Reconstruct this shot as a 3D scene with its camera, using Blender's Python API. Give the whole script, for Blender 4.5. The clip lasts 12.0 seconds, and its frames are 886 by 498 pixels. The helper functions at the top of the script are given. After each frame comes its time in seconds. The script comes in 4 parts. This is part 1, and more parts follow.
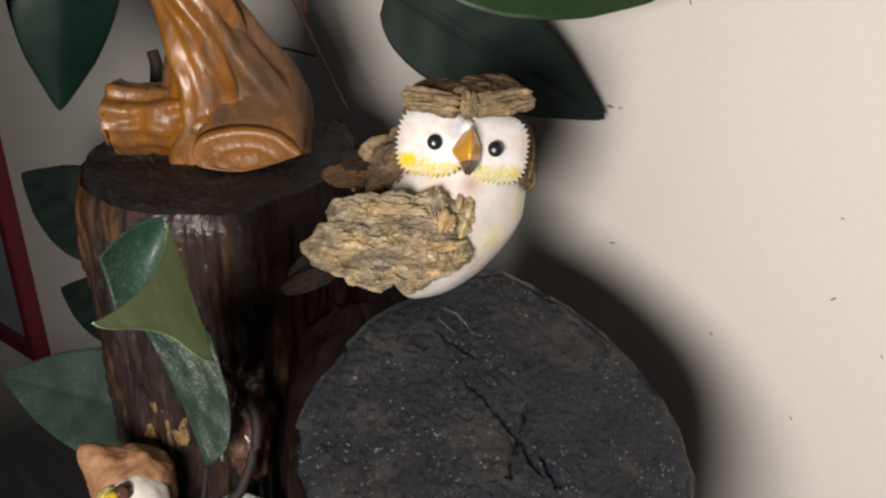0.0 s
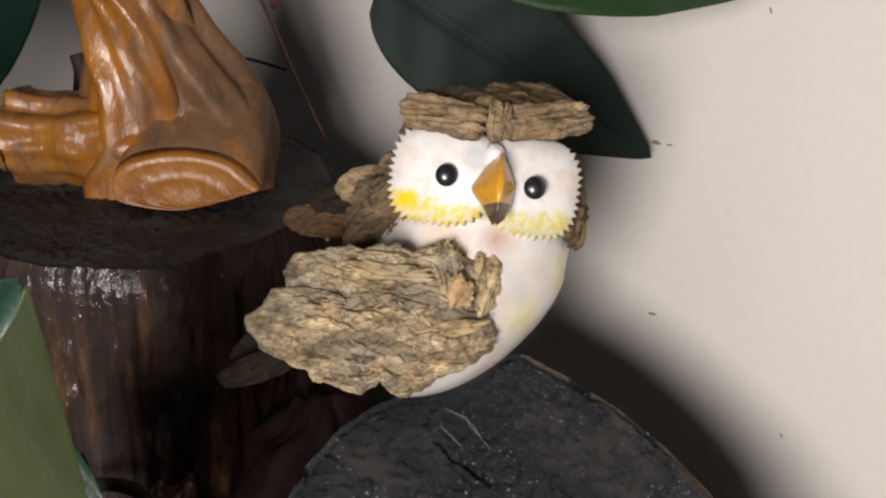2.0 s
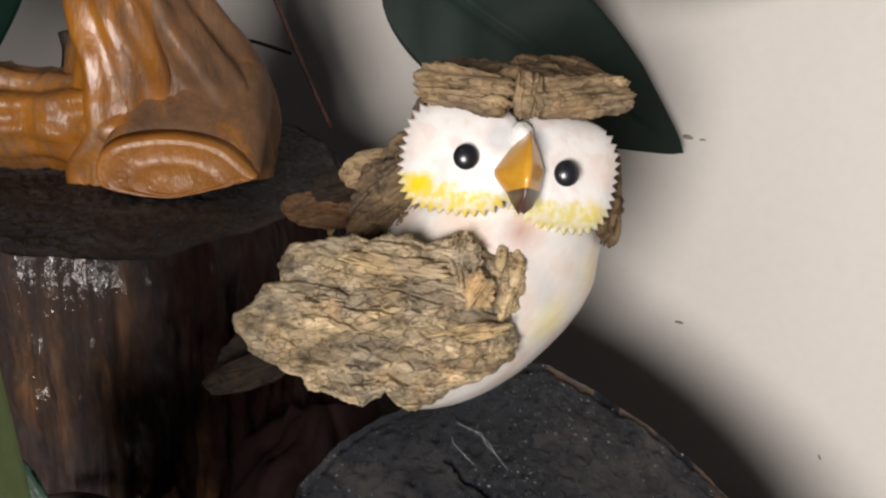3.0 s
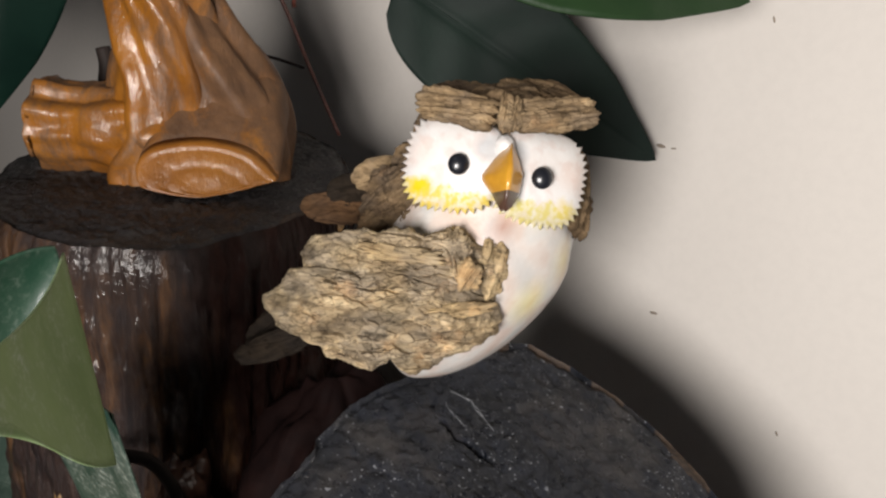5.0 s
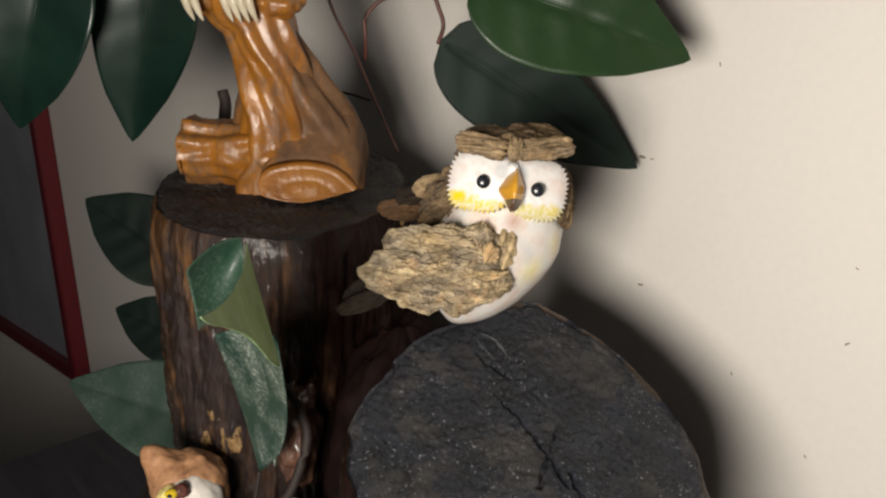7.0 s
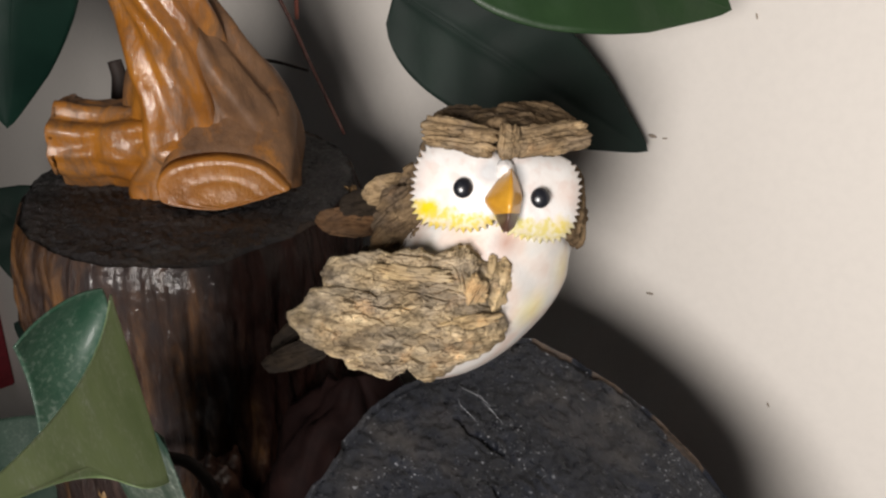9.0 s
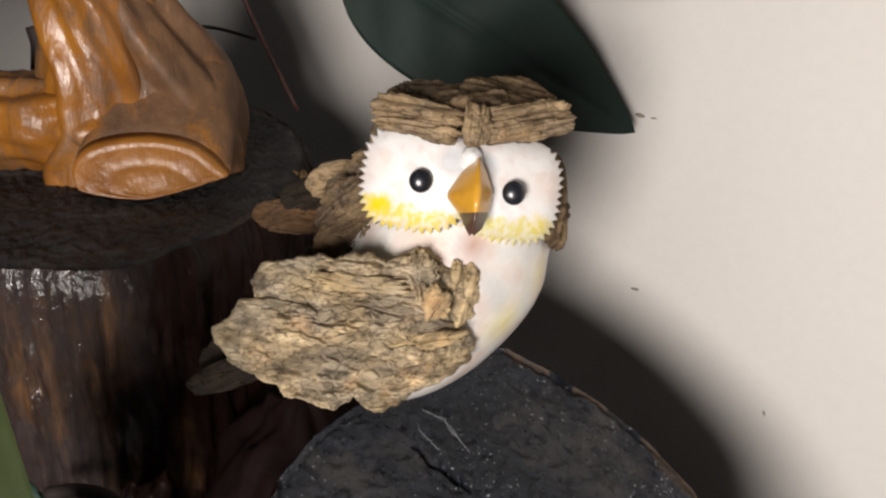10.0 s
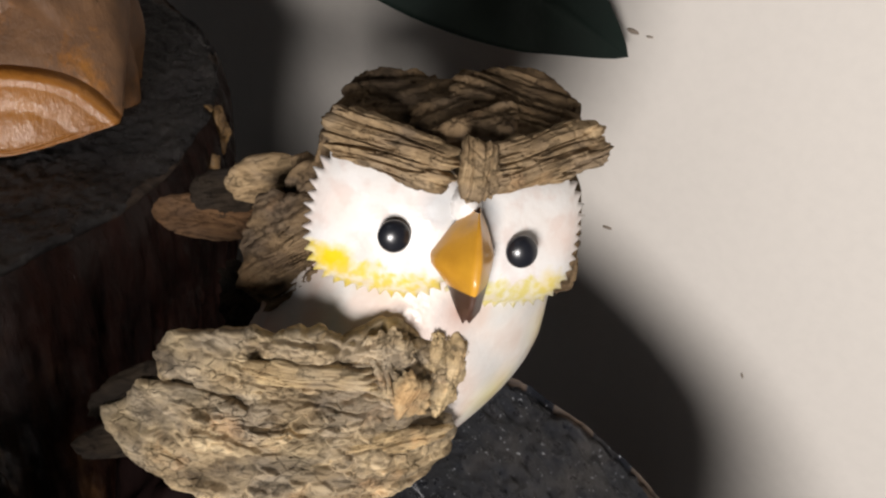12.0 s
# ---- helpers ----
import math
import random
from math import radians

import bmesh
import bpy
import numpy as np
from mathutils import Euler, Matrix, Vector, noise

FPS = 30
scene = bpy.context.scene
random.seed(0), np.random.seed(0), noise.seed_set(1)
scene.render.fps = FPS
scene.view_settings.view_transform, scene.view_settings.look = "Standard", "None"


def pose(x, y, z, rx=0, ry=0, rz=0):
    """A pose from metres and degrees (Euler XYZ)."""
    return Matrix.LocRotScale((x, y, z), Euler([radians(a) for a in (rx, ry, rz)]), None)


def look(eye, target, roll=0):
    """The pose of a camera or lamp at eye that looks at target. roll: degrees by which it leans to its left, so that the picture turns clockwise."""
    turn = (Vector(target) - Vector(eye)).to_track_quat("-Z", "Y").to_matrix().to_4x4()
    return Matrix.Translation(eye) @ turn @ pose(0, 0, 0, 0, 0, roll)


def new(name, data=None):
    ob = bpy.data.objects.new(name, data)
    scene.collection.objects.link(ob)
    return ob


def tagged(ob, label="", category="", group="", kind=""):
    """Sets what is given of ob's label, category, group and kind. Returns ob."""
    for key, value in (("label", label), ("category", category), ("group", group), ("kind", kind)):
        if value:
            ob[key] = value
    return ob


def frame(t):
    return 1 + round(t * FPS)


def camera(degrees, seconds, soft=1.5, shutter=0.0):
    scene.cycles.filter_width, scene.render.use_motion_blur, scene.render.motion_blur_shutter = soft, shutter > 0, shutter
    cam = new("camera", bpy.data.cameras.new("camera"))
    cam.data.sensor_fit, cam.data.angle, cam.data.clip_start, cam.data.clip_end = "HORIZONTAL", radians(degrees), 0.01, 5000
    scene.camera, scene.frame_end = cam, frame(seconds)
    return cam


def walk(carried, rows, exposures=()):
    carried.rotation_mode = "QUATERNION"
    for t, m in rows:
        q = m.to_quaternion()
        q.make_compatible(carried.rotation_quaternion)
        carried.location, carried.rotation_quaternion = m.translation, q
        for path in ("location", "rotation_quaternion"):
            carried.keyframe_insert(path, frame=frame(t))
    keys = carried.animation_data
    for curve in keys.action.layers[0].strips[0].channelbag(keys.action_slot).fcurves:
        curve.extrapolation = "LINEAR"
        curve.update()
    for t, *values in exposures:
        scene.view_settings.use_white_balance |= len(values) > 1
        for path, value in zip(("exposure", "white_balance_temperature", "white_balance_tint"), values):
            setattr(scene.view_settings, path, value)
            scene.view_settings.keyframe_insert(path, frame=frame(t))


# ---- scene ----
cam = camera(51.5, 12.0, soft=2.3)
PATH = [
    (0.0, (-0.0, -0.00354, 0.25086), (0.00135, 0.91766, -0.13824), 0.25),
    (0.5, (-0.00589, 0.02043, 0.24428), (0.00307, 0.94339, -0.14052), 0.49),
    (1.0, (-0.00799, 0.04446, 0.23539), (0.01206, 0.9656, -0.15332), 0.68),
    (1.5, (-0.00502, 0.0663, 0.23113), (0.02217, 0.98838, -0.15491), 0.69),
    (2.0, (-0.00685, 0.07903, 0.22373), (0.01742, 1.01866, -0.11759), 2.36),
    (2.5, (-0.00674, 0.08929, 0.21696), (0.01703, 1.03479, -0.10778), 3.31),
    (3.0, (-0.00809, 0.10012, 0.21331), (0.00898, 1.0422, -0.12162), 3.29),
    (3.5, (-0.00709, 0.10227, 0.21234), (0.0123, 1.04531, -0.11977), 3.5),
    (3.7, (-0.00777, 0.10158, 0.2122), (0.01448, 1.04497, -0.11876), 3.6),
    (5.3, (-0.00785, 0.05433, 0.22675), (0.00807, 0.99751, -0.10517), 3.56),
    (5.5, (-0.0064, 0.04363, 0.23062), (0.00702, 0.98506, -0.10632), 3.23),
    (6.0, (-0.00457, 0.01164, 0.24425), (-0.00197, 0.95152, -0.09724), 2.64),
    (6.5, (-0.00161, -0.01595, 0.25247), (-0.02007, 0.92219, -0.09327), 1.96),
    (7.0, (-0.00547, -0.0327, 0.25686), (-0.03491, 0.90592, -0.08683), 1.99),
    (7.5, (0.00186, -0.03011, 0.25971), (-0.00434, 0.91064, -0.07934), 2.06),
    (7.7, (-0.00093, -0.01729, 0.25577), (-0.00384, 0.9216, -0.08842), 2.19),
    (9.3, (-0.01054, 0.06931, 0.23572), (0.01247, 0.99277, -0.14728), 1.54),
    (9.5, (-0.00662, 0.07683, 0.23195), (0.01803, 0.99955, -0.15275), 1.63),
    (10.0, (-0.00563, 0.09224, 0.23373), (0.03989, 1.00562, -0.1708), 2.32),
    (10.5, (-0.01274, 0.11178, 0.23929), (0.10858, 0.97412, -0.25229), 7.17),
    (11.0, (-0.02406, 0.12117, 0.24647), (0.131, 0.94973, -0.29154), 10.56),
    (11.5, (-0.02143, 0.14247, 0.24032), (0.13902, 0.93616, -0.34647), 10.09),
    (12.0, (-0.01339, 0.15629, 0.24607), (0.13064, 0.95635, -0.33631), 7.31),
]
EXPOSURES = [
    (0.0, -0.02, 6750, 11),
    (0.7, -0.09, 6700, 11),
    (1.5, -0.14, 6600, 12),
    (2.2, 0.0, 6600, 12),
    (3.7, 0.0, 6600, 12),
    (5.4, 0.10, 6600, 11),
    (6.0, 0.12, 6600, 10),
    (6.5, 0.04, 6600, 10),
    (7.0, 0.05, 6950, 9),
    (7.5, 0.06, 7250, 8),
    (7.7, 0.06, 7200, 8),
    (9.3, 0.08, 6600, 12),
    (12.0, 0.02, 6600, 12),
]
walk(cam, [(t, look(eye, target, roll)) for t, eye, target, roll in PATH], EXPOSURES)

# ---- light ----
world = bpy.data.worlds.new("world")
scene.world = world
world.use_nodes = True
world.node_tree.nodes["Background"].inputs[0].default_value = (0.75, 0.82, 1.0, 1)
world.node_tree.nodes["Background"].inputs[1].default_value = 0.15


def area_lamp(name, eye, target, size, watts, color):
    data = bpy.data.lights.new(name, "AREA")
    data.shape, data.size, data.energy, data.color = "DISK", size, watts, color
    ob = new(name, data)
    ob.matrix_world = look(eye, target)
    return ob


area_lamp("desk_lamp_light", (-0.118, -0.185, 0.218), (0.03, 0.28, 0.13), 0.16, 3.35, (1.0, 0.965, 0.93))
# unseen overhead fill, added only to set the ambient level
area_lamp("ambient_fill_light", (-0.9, -0.5, 1.80), (-0.9, -0.5, 0.0), 0.7, 0.9, (0.86, 0.92, 1.0))


# ---- materials ----
def material(name, rough=0.6, spec=0.5, coat=0.0, metal=0.0):
    mat = bpy.data.materials.new(name)
    mat.use_nodes = True
    bsdf = mat.node_tree.nodes["Principled BSDF"]
    bsdf.inputs["Roughness"].default_value = rough
    bsdf.inputs["Specular IOR Level"].default_value = spec
    bsdf.inputs["Coat Weight"].default_value = coat
    bsdf.inputs["Coat Roughness"].default_value = 0.12
    bsdf.inputs["Metallic"].default_value = metal
    return mat, mat.node_tree, bsdf


def coords(nt, scale=(1, 1, 1), rot=(0, 0, 0)):
    tc = nt.nodes.new("ShaderNodeTexCoord")
    mp = nt.nodes.new("ShaderNodeMapping")
    mp.inputs["Scale"].default_value = scale
    mp.inputs["Rotation"].default_value = [radians(a) for a in rot]
    nt.links.new(tc.outputs["Object"], mp.inputs[0])
    return mp.outputs[0]


def noise_tex(nt, vec, scale, detail=6, rough=0.6, warp=0.0):
    n = nt.nodes.new("ShaderNodeTexNoise")
    n.inputs["Scale"].default_value = scale
    n.inputs["Detail"].default_value = detail
    n.inputs["Roughness"].default_value = rough
    n.inputs["Distortion"].default_value = warp
    nt.links.new(vec, n.inputs["Vector"])
    return n.outputs["Fac"]


def noise_colour(nt, vec, scale):
    n = nt.nodes.new("ShaderNodeTexNoise")
    n.inputs["Scale"].default_value = scale
    n.inputs["Detail"].default_value = 3
    nt.links.new(vec, n.inputs["Vector"])
    return n.outputs["Color"]


def ramp(nt, fac, stops):
    r = nt.nodes.new("ShaderNodeValToRGB")
    while len(r.color_ramp.elements) < len(stops):
        r.color_ramp.elements.new(0.5)
    for el, (p, c) in zip(r.color_ramp.elements, stops):
        el.position = p
        el.color = (*c, 1) if len(c) == 3 else (c[0], c[0], c[0], 1)
    nt.links.new(fac, r.inputs[0])
    return r.outputs[0]


def mix(nt, fac, a, b, mode="MIX"):
    m = nt.nodes.new("ShaderNodeMix")
    m.data_type, m.blend_type = "RGBA", mode
    for sock, v in ((m.inputs[0], fac), (m.inputs[6], a), (m.inputs[7], b)):
        if hasattr(v, "is_linked"):
            nt.links.new(v, sock)
        else:
            sock.default_value = v if isinstance(v, float) else (*v, 1)
    return m.outputs[2]


def bump(nt, bsdf, height, strength, dist, coat=True):
    b = nt.nodes.new("ShaderNodeBump")
    b.inputs["Strength"].default_value = strength
    b.inputs["Distance"].default_value = dist
    nt.links.new(height, b.inputs["Height"])
    nt.links.new(b.outputs[0], bsdf.inputs["Normal"])
    if coat:
        nt.links.new(b.outputs[0], bsdf.inputs["Coat Normal"])


def base(nt, bsdf, col):
    nt.links.new(col, bsdf.inputs["Base Color"])


def wall_paint(name, tone):
    mat, nt, b = material(name, 0.75, 0.25)
    v = coords(nt)
    big = ramp(nt, noise_tex(nt, v, 3.0, 4), [(0.3, tuple(c * 0.95 for c in tone)), (0.7, tone)])
    fine = ramp(nt, noise_tex(nt, v, 260, 3), [(0.35, (0.975,)), (0.6, (1.0,))])
    base(nt, b, mix(nt, 1.0, big, fine, "MULTIPLY"))
    bump(nt, b, noise_tex(nt, v, 420, 4), 0.05, 0.0005)
    return mat


def dull_wood(name, a, c, scale, rough):
    mat, nt, b = material(name, rough, 0.4)
    v = coords(nt, (1, 8, 8))
    base(nt, b, ramp(nt, noise_tex(nt, v, scale, 6, 0.6, 0.8), [(0.3, a), (0.7, c)]))
    bump(nt, b, noise_tex(nt, v, scale * 4, 4), 0.2, 0.0004)
    return mat


def loose_bark(name="weathered_bark", gain=(1, 1, 1), cracked=0.0):
    """Grey-brown bark; each flake's own tone comes with the mesh."""
    mat, nt, b = material(name, 0.88, 0.2)
    at = nt.nodes.new("ShaderNodeAttribute")
    at.attribute_name = "paint"
    v = coords(nt, (110, 160, 230))
    streak = noise_tex(nt, v, 1.0, 9, 0.72, 0.8)
    col = ramp(nt, streak, [(0.28, (0.075, 0.055, 0.038)), (0.42, (0.19, 0.145, 0.092)), (0.56, (0.31, 0.245, 0.158)), (0.76, (0.45, 0.37, 0.25))])
    patch = ramp(nt, noise_tex(nt, coords(nt, (1, 1, 1.6)), 95, 4, 0.55), [(0.44, (1.0,)), (0.60, (0.0,))])
    grey = ramp(nt, noise_tex(nt, v, 2.3, 5), [(0.3, (0.085, 0.075, 0.066)), (0.7, (0.28, 0.245, 0.205))])
    tone = mix(nt, patch, mix(nt, 0.55, col, grey), col)
    warm = ramp(nt, noise_tex(nt, coords(nt, (1, 1, 1), (20, 40, 10)), 110, 3), [(0.60, (0.0,)), (0.72, (0.5,))])
    tone = mix(nt, warm, tone, mix(nt, 0.5, tone, (0.46, 0.26, 0.12)))
    pits = ramp(nt, noise_tex(nt, v, 2.6, 7, 0.8, 1.2), [(0.36, (0.4,)), (0.46, (1.0,))])
    block = nt.nodes.new("ShaderNodeTexVoronoi")
    block.feature = "DISTANCE_TO_EDGE"
    block.inputs["Scale"].default_value = 1.0
    nt.links.new(mix(nt, 0.22, coords(nt, (330, 330, 620)), noise_colour(nt, coords(nt, (1, 1, 2)), 260), "LINEAR_LIGHT"), block.inputs["Vector"])
    lines = ramp(nt, block.outputs["Distance"], [(0.0, (0.0,)), (0.08, (1.0,))])
    broken = ramp(nt, noise_tex(nt, coords(nt), 170, 3), [(0.46, (0.9,)), (0.56, (0.0,))])
    lines = mix(nt, broken, (1.0, 1.0, 1.0), lines)
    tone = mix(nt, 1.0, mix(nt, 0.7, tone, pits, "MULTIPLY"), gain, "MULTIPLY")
    # crack lines darken the colour too, standing in for shade inside the cracks
    tone = mix(nt, cracked, tone, lines, "MULTIPLY")
    base(nt, b, mix(nt, 1.0, tone, at.outputs["Color"], "MULTIPLY"))
    h = mix(nt, 0.6 * cracked, mix(nt, 0.4, noise_tex(nt, v, 3.0, 8, 0.75), pits), lines)
    bump(nt, b, h, 0.9, 0.0007)
    return mat


def painted_foam():
    mat, nt, b = material("painted_white_foam", 0.40, 0.4, 0.25)
    at = nt.nodes.new("ShaderNodeAttribute")
    at.attribute_name = "paint"
    v = coords(nt)
    cloud = ramp(nt, noise_tex(nt, v, 120, 5), [(0.3, (0.90, 0.86, 0.83)), (0.6, (1.0, 1.0, 1.0))])
    base(nt, b, mix(nt, 1.0, at.outputs["Color"], cloud, "MULTIPLY"))
    bump(nt, b, mix(nt, 0.75, noise_tex(nt, v, 500, 4), noise_tex(nt, v, 130, 3)), 0.4, 0.0012)
    return mat


def gloss(name, color, dark, rough, coat, scale=160, spec=0.5):
    mat, nt, b = material(name, rough, spec, coat)
    base(nt, b, ramp(nt, noise_tex(nt, coords(nt), scale, 4), [(0.3, dark), (0.65, color)]))
    return mat


def charcoal_face(name, tone, sparkle=0.665):
    mat, nt, b = material(name, 0.5, 0.5)
    v = coords(nt)
    big = ramp(nt, noise_tex(nt, v, 75, 10, 0.76), [(0.34, tuple(c * 0.4 for c in tone)), (0.52, tone), (0.72, tuple(c * 2.2 for c in tone))])
    cloud = ramp(nt, noise_tex(nt, v, 48, 7, 0.68), [(0.50, (0.0,)), (0.68, (0.75,))])
    big = mix(nt, cloud, big, (0.075, 0.066, 0.060))
    # pale specks in the colour: dust and the tiny glints of the surface
    spots = ramp(nt, noise_tex(nt, v, 1100, 2, 0.5), [(sparkle, (0.0,)), (sparkle + 0.02, (1.0,))])
    where = ramp(nt, noise_tex(nt, coords(nt, (1, 1, 1), (0, 0, 40)), 60, 4), [(0.42, (0.0,)), (0.62, (1.0,))])
    dust_glint = mix(nt, 1.0, spots, where, "MULTIPLY")
    base(nt, b, mix(nt, dust_glint, big, (0.50, 0.52, 0.55)))
    saw = noise_tex(nt, coords(nt, (0.25, 1.6, 1), (0, 0, 38)), 420, 5, 0.7)
    bump(nt, b, mix(nt, 0.25, noise_tex(nt, v, 420, 11, 0.86), saw), 1.0, 0.0019)
    nt.links.new(ramp(nt, noise_tex(nt, v, 520, 4), [(0.35, (0.20,)), (0.6, (0.62,))]), b.inputs["Roughness"])
    return mat


def varnished_bark():
    """Streaky amber-brown bark under varnish, turning black towards +x."""
    mat, nt, b = material("varnished_log_bark", 0.38, 0.5, 0.6)
    v = coords(nt, (1, 1, 0.16))
    st = noise_tex(nt, v, 170, 9, 0.7, 0.6)
    col = ramp(nt, st, [(0.32, (0.010, 0.006, 0.005)), (0.47, (0.040, 0.018, 0.008)), (0.60, (0.15, 0.066, 0.018)), (0.78, (0.30, 0.15, 0.045))])
    patch = ramp(nt, noise_tex(nt, coords(nt, (1, 1, 0.45)), 34, 5), [(0.44, (0.0,)), (0.60, (1.0,))])
    dark = ramp(nt, st, [(0.3, (0.008, 0.006, 0.007)), (0.55, (0.032, 0.020, 0.017)), (0.8, (0.085, 0.055, 0.045))])
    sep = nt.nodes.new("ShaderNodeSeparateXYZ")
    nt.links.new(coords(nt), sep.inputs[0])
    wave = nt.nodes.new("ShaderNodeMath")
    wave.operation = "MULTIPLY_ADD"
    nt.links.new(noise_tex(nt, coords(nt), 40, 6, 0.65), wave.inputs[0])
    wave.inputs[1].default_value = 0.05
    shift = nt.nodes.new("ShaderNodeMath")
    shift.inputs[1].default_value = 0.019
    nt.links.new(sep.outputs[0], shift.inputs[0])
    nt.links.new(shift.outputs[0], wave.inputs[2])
    black_side = ramp(nt, wave.outputs[0], [(0.0, (0.0,)), (0.014, (1.0,))])
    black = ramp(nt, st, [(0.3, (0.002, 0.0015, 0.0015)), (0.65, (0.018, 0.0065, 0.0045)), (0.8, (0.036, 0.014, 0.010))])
    base(nt, b, mix(nt, black_side, mix(nt, patch, dark, col), black))
    worn = ramp(nt, noise_tex(nt, coords(nt), 75, 4), [(0.40, (0.25,)), (0.58, (1.0,))])
    nt.links.new(mix(nt, 1.0, ramp(nt, black_side, [(0.0, (0.8,)), (1.0, (0.16,))]), worn, "MULTIPLY"), b.inputs["Coat Weight"])
    nt.links.new(ramp(nt, black_side, [(0.0, (0.30,)), (1.0, (0.06,))]), b.inputs["Specular IOR Level"])
    knots = noise_tex(nt, coords(nt, (1, 1, 0.6)), 240, 8, 0.72)
    bump(nt, b, mix(nt, 0.5, noise_tex(nt, v, 330, 9, 0.75), knots), 0.8, 0.0026, False)
    skin = nt.nodes.new("ShaderNodeBump")
    skin.inputs["Strength"].default_value = 0.7
    skin.inputs["Distance"].default_value = 0.0012
    nt.links.new(noise_tex(nt, coords(nt, (1, 1, 0.55)), 330, 4, 0.6), skin.inputs["Height"])
    nt.links.new(skin.outputs[0], b.inputs["Coat Normal"])
    b.inputs["Coat Roughness"].default_value = 0.16
    return mat


def resin_wood(name, grime_from, rough=0.28, coat=0.55):
    mat, nt, b = material(name, 0.28, 0.5, 0.5)
    v = coords(nt)
    big = ramp(nt, noise_tex(nt, v, 45, 5, 0.6), [(0.28, (0.16, 0.056, 0.009)), (0.5, (0.29, 0.108, 0.014)), (0.75, (0.39, 0.160, 0.025))])
    grime = noise_tex(nt, coords(nt, (1, 1, 0.5), (0, 30, 0)), 48, 8, 0.75, 0.5)
    dirt = ramp(nt, grime, [(grime_from, (0.0,)), (grime_from + 0.14, (0.9,))])
    mud = ramp(nt, noise_tex(nt, v, 130, 6, 0.7), [(0.3, (0.055, 0.030, 0.017)), (0.7, (0.16, 0.082, 0.038))])
    base(nt, b, mix(nt, dirt, big, mud))
    nt.links.new(ramp(nt, dirt, [(0.0, (rough,)), (0.8, (0.62,))]), b.inputs["Roughness"])
    nt.links.new(ramp(nt, dirt, [(0.0, (coat,)), (0.8, (0.04,))]), b.inputs["Coat Weight"])
    bump(nt, b, noise_tex(nt, coords(nt, (1, 1, 0.3)), 230, 6, 0.65), 0.55, 0.0014)
    return mat


def leaf_green(name, a, c, rough, dust_glint=0.0):
    mat, nt, b = material(name, rough, 0.25 if rough > 0.6 else 0.4, 0.0 if rough > 0.6 else 0.08)
    v = coords(nt)
    col = ramp(nt, noise_tex(nt, v, 40, 5, 0.6), [(0.3, a), (0.7, c)])
    if dust_glint:
        grit = ramp(nt, noise_tex(nt, v, 900, 3, 0.6), [(0.5, (0.25,)), (0.62, (1.0,))])
        film = ramp(nt, noise_tex(nt, coords(nt, (1, 1, 0.35)), 85, 7, 0.7), [(0.42, (0.0,)), (0.68, (dust_glint,))])
        fac = mix(nt, 1.0, film, grit, "MULTIPLY")
        col = mix(nt, fac, col, (0.42, 0.46, 0.40))
    base(nt, b, col)
    bump(nt, b, noise_tex(nt, v, 240, 4), 0.05 if rough < 0.4 else 0.25, 0.0006)
    return mat


M_WALL = wall_paint("cream_wall_paint", (0.80, 0.755, 0.70))
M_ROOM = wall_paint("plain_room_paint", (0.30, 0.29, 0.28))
M_TABLE = dull_wood("dark_table_wood", (0.012, 0.012, 0.016), (0.03, 0.028, 0.032), 12, 0.45)
M_BARK = loose_bark("weathered_bark", (1.62, 1.58, 1.50), 0.5)
M_BARK_PALE = loose_bark("pale_bark", (1.85, 1.80, 1.62))
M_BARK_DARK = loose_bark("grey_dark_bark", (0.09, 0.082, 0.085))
M_BARK_RED = loose_bark("red_brown_bark", (0.44, 0.31, 0.24))
M_BARK_BROW = loose_bark("split_brown_bark", (1.12, 1.03, 0.94))
M_BARK_BROWN = loose_bark("brown_bark", (0.60, 0.53, 0.48))
M_FOAM = painted_foam()
M_BEAK = gloss("orange_beak", (0.62, 0.31, 0.028), (0.48, 0.22, 0.02), 0.36, 0.3)
M_TIP = gloss("dark_beak_tip", (0.085, 0.042, 0.028), (0.05, 0.028, 0.02), 0.38, 0.15)
M_EYE = gloss("black_bead", (0.013, 0.014, 0.019), (0.009, 0.010, 0.014), 0.28, 0.2)
M_FACE = charcoal_face("charred_cut_face", (0.0100, 0.0125, 0.0200))
M_TOP = charcoal_face("dusty_dark_top", (0.017, 0.014, 0.015), 0.80)
M_RIM = dull_wood("brown_wood_rim", (0.012, 0.009, 0.008), (0.075, 0.047, 0.030), 140, 0.7)
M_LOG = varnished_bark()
M_KNOT = gloss("glossy_brown_knot", (0.15, 0.075, 0.050), (0.05, 0.026, 0.020), 0.35, 0.6, 240)
# near-black for the lump that stands in for shade between the stumps
M_GAP_BLACK = gloss("gap_shade_black", (0.010, 0.0045, 0.004), (0.005, 0.0025, 0.0025), 0.75, 0.0, 120, 0.06)
M_RESIN_CUT = resin_wood("orange_resin_cut", 0.80, 0.40, 0.3)
M_RESIN_DULL = resin_wood("grimy_orange_resin", 0.34)
M_RESIN_MID = resin_wood("worn_orange_resin", 0.46)
M_CLAW = gloss("cream_claw", (0.62, 0.55, 0.42), (0.45, 0.38, 0.27), 0.4, 0.2)
M_LEAF_DARK = leaf_green("dark_leaf", (0.004, 0.010, 0.008), (0.007, 0.018, 0.013), 0.64)
M_LEAF = leaf_green("green_leaf", (0.008, 0.026, 0.008), (0.015, 0.042, 0.012), 0.45)
M_LEAF_PALE = leaf_green("pale_leaf_back", (0.15, 0.225, 0.085), (0.24, 0.33, 0.15), 0.6, 0.6)
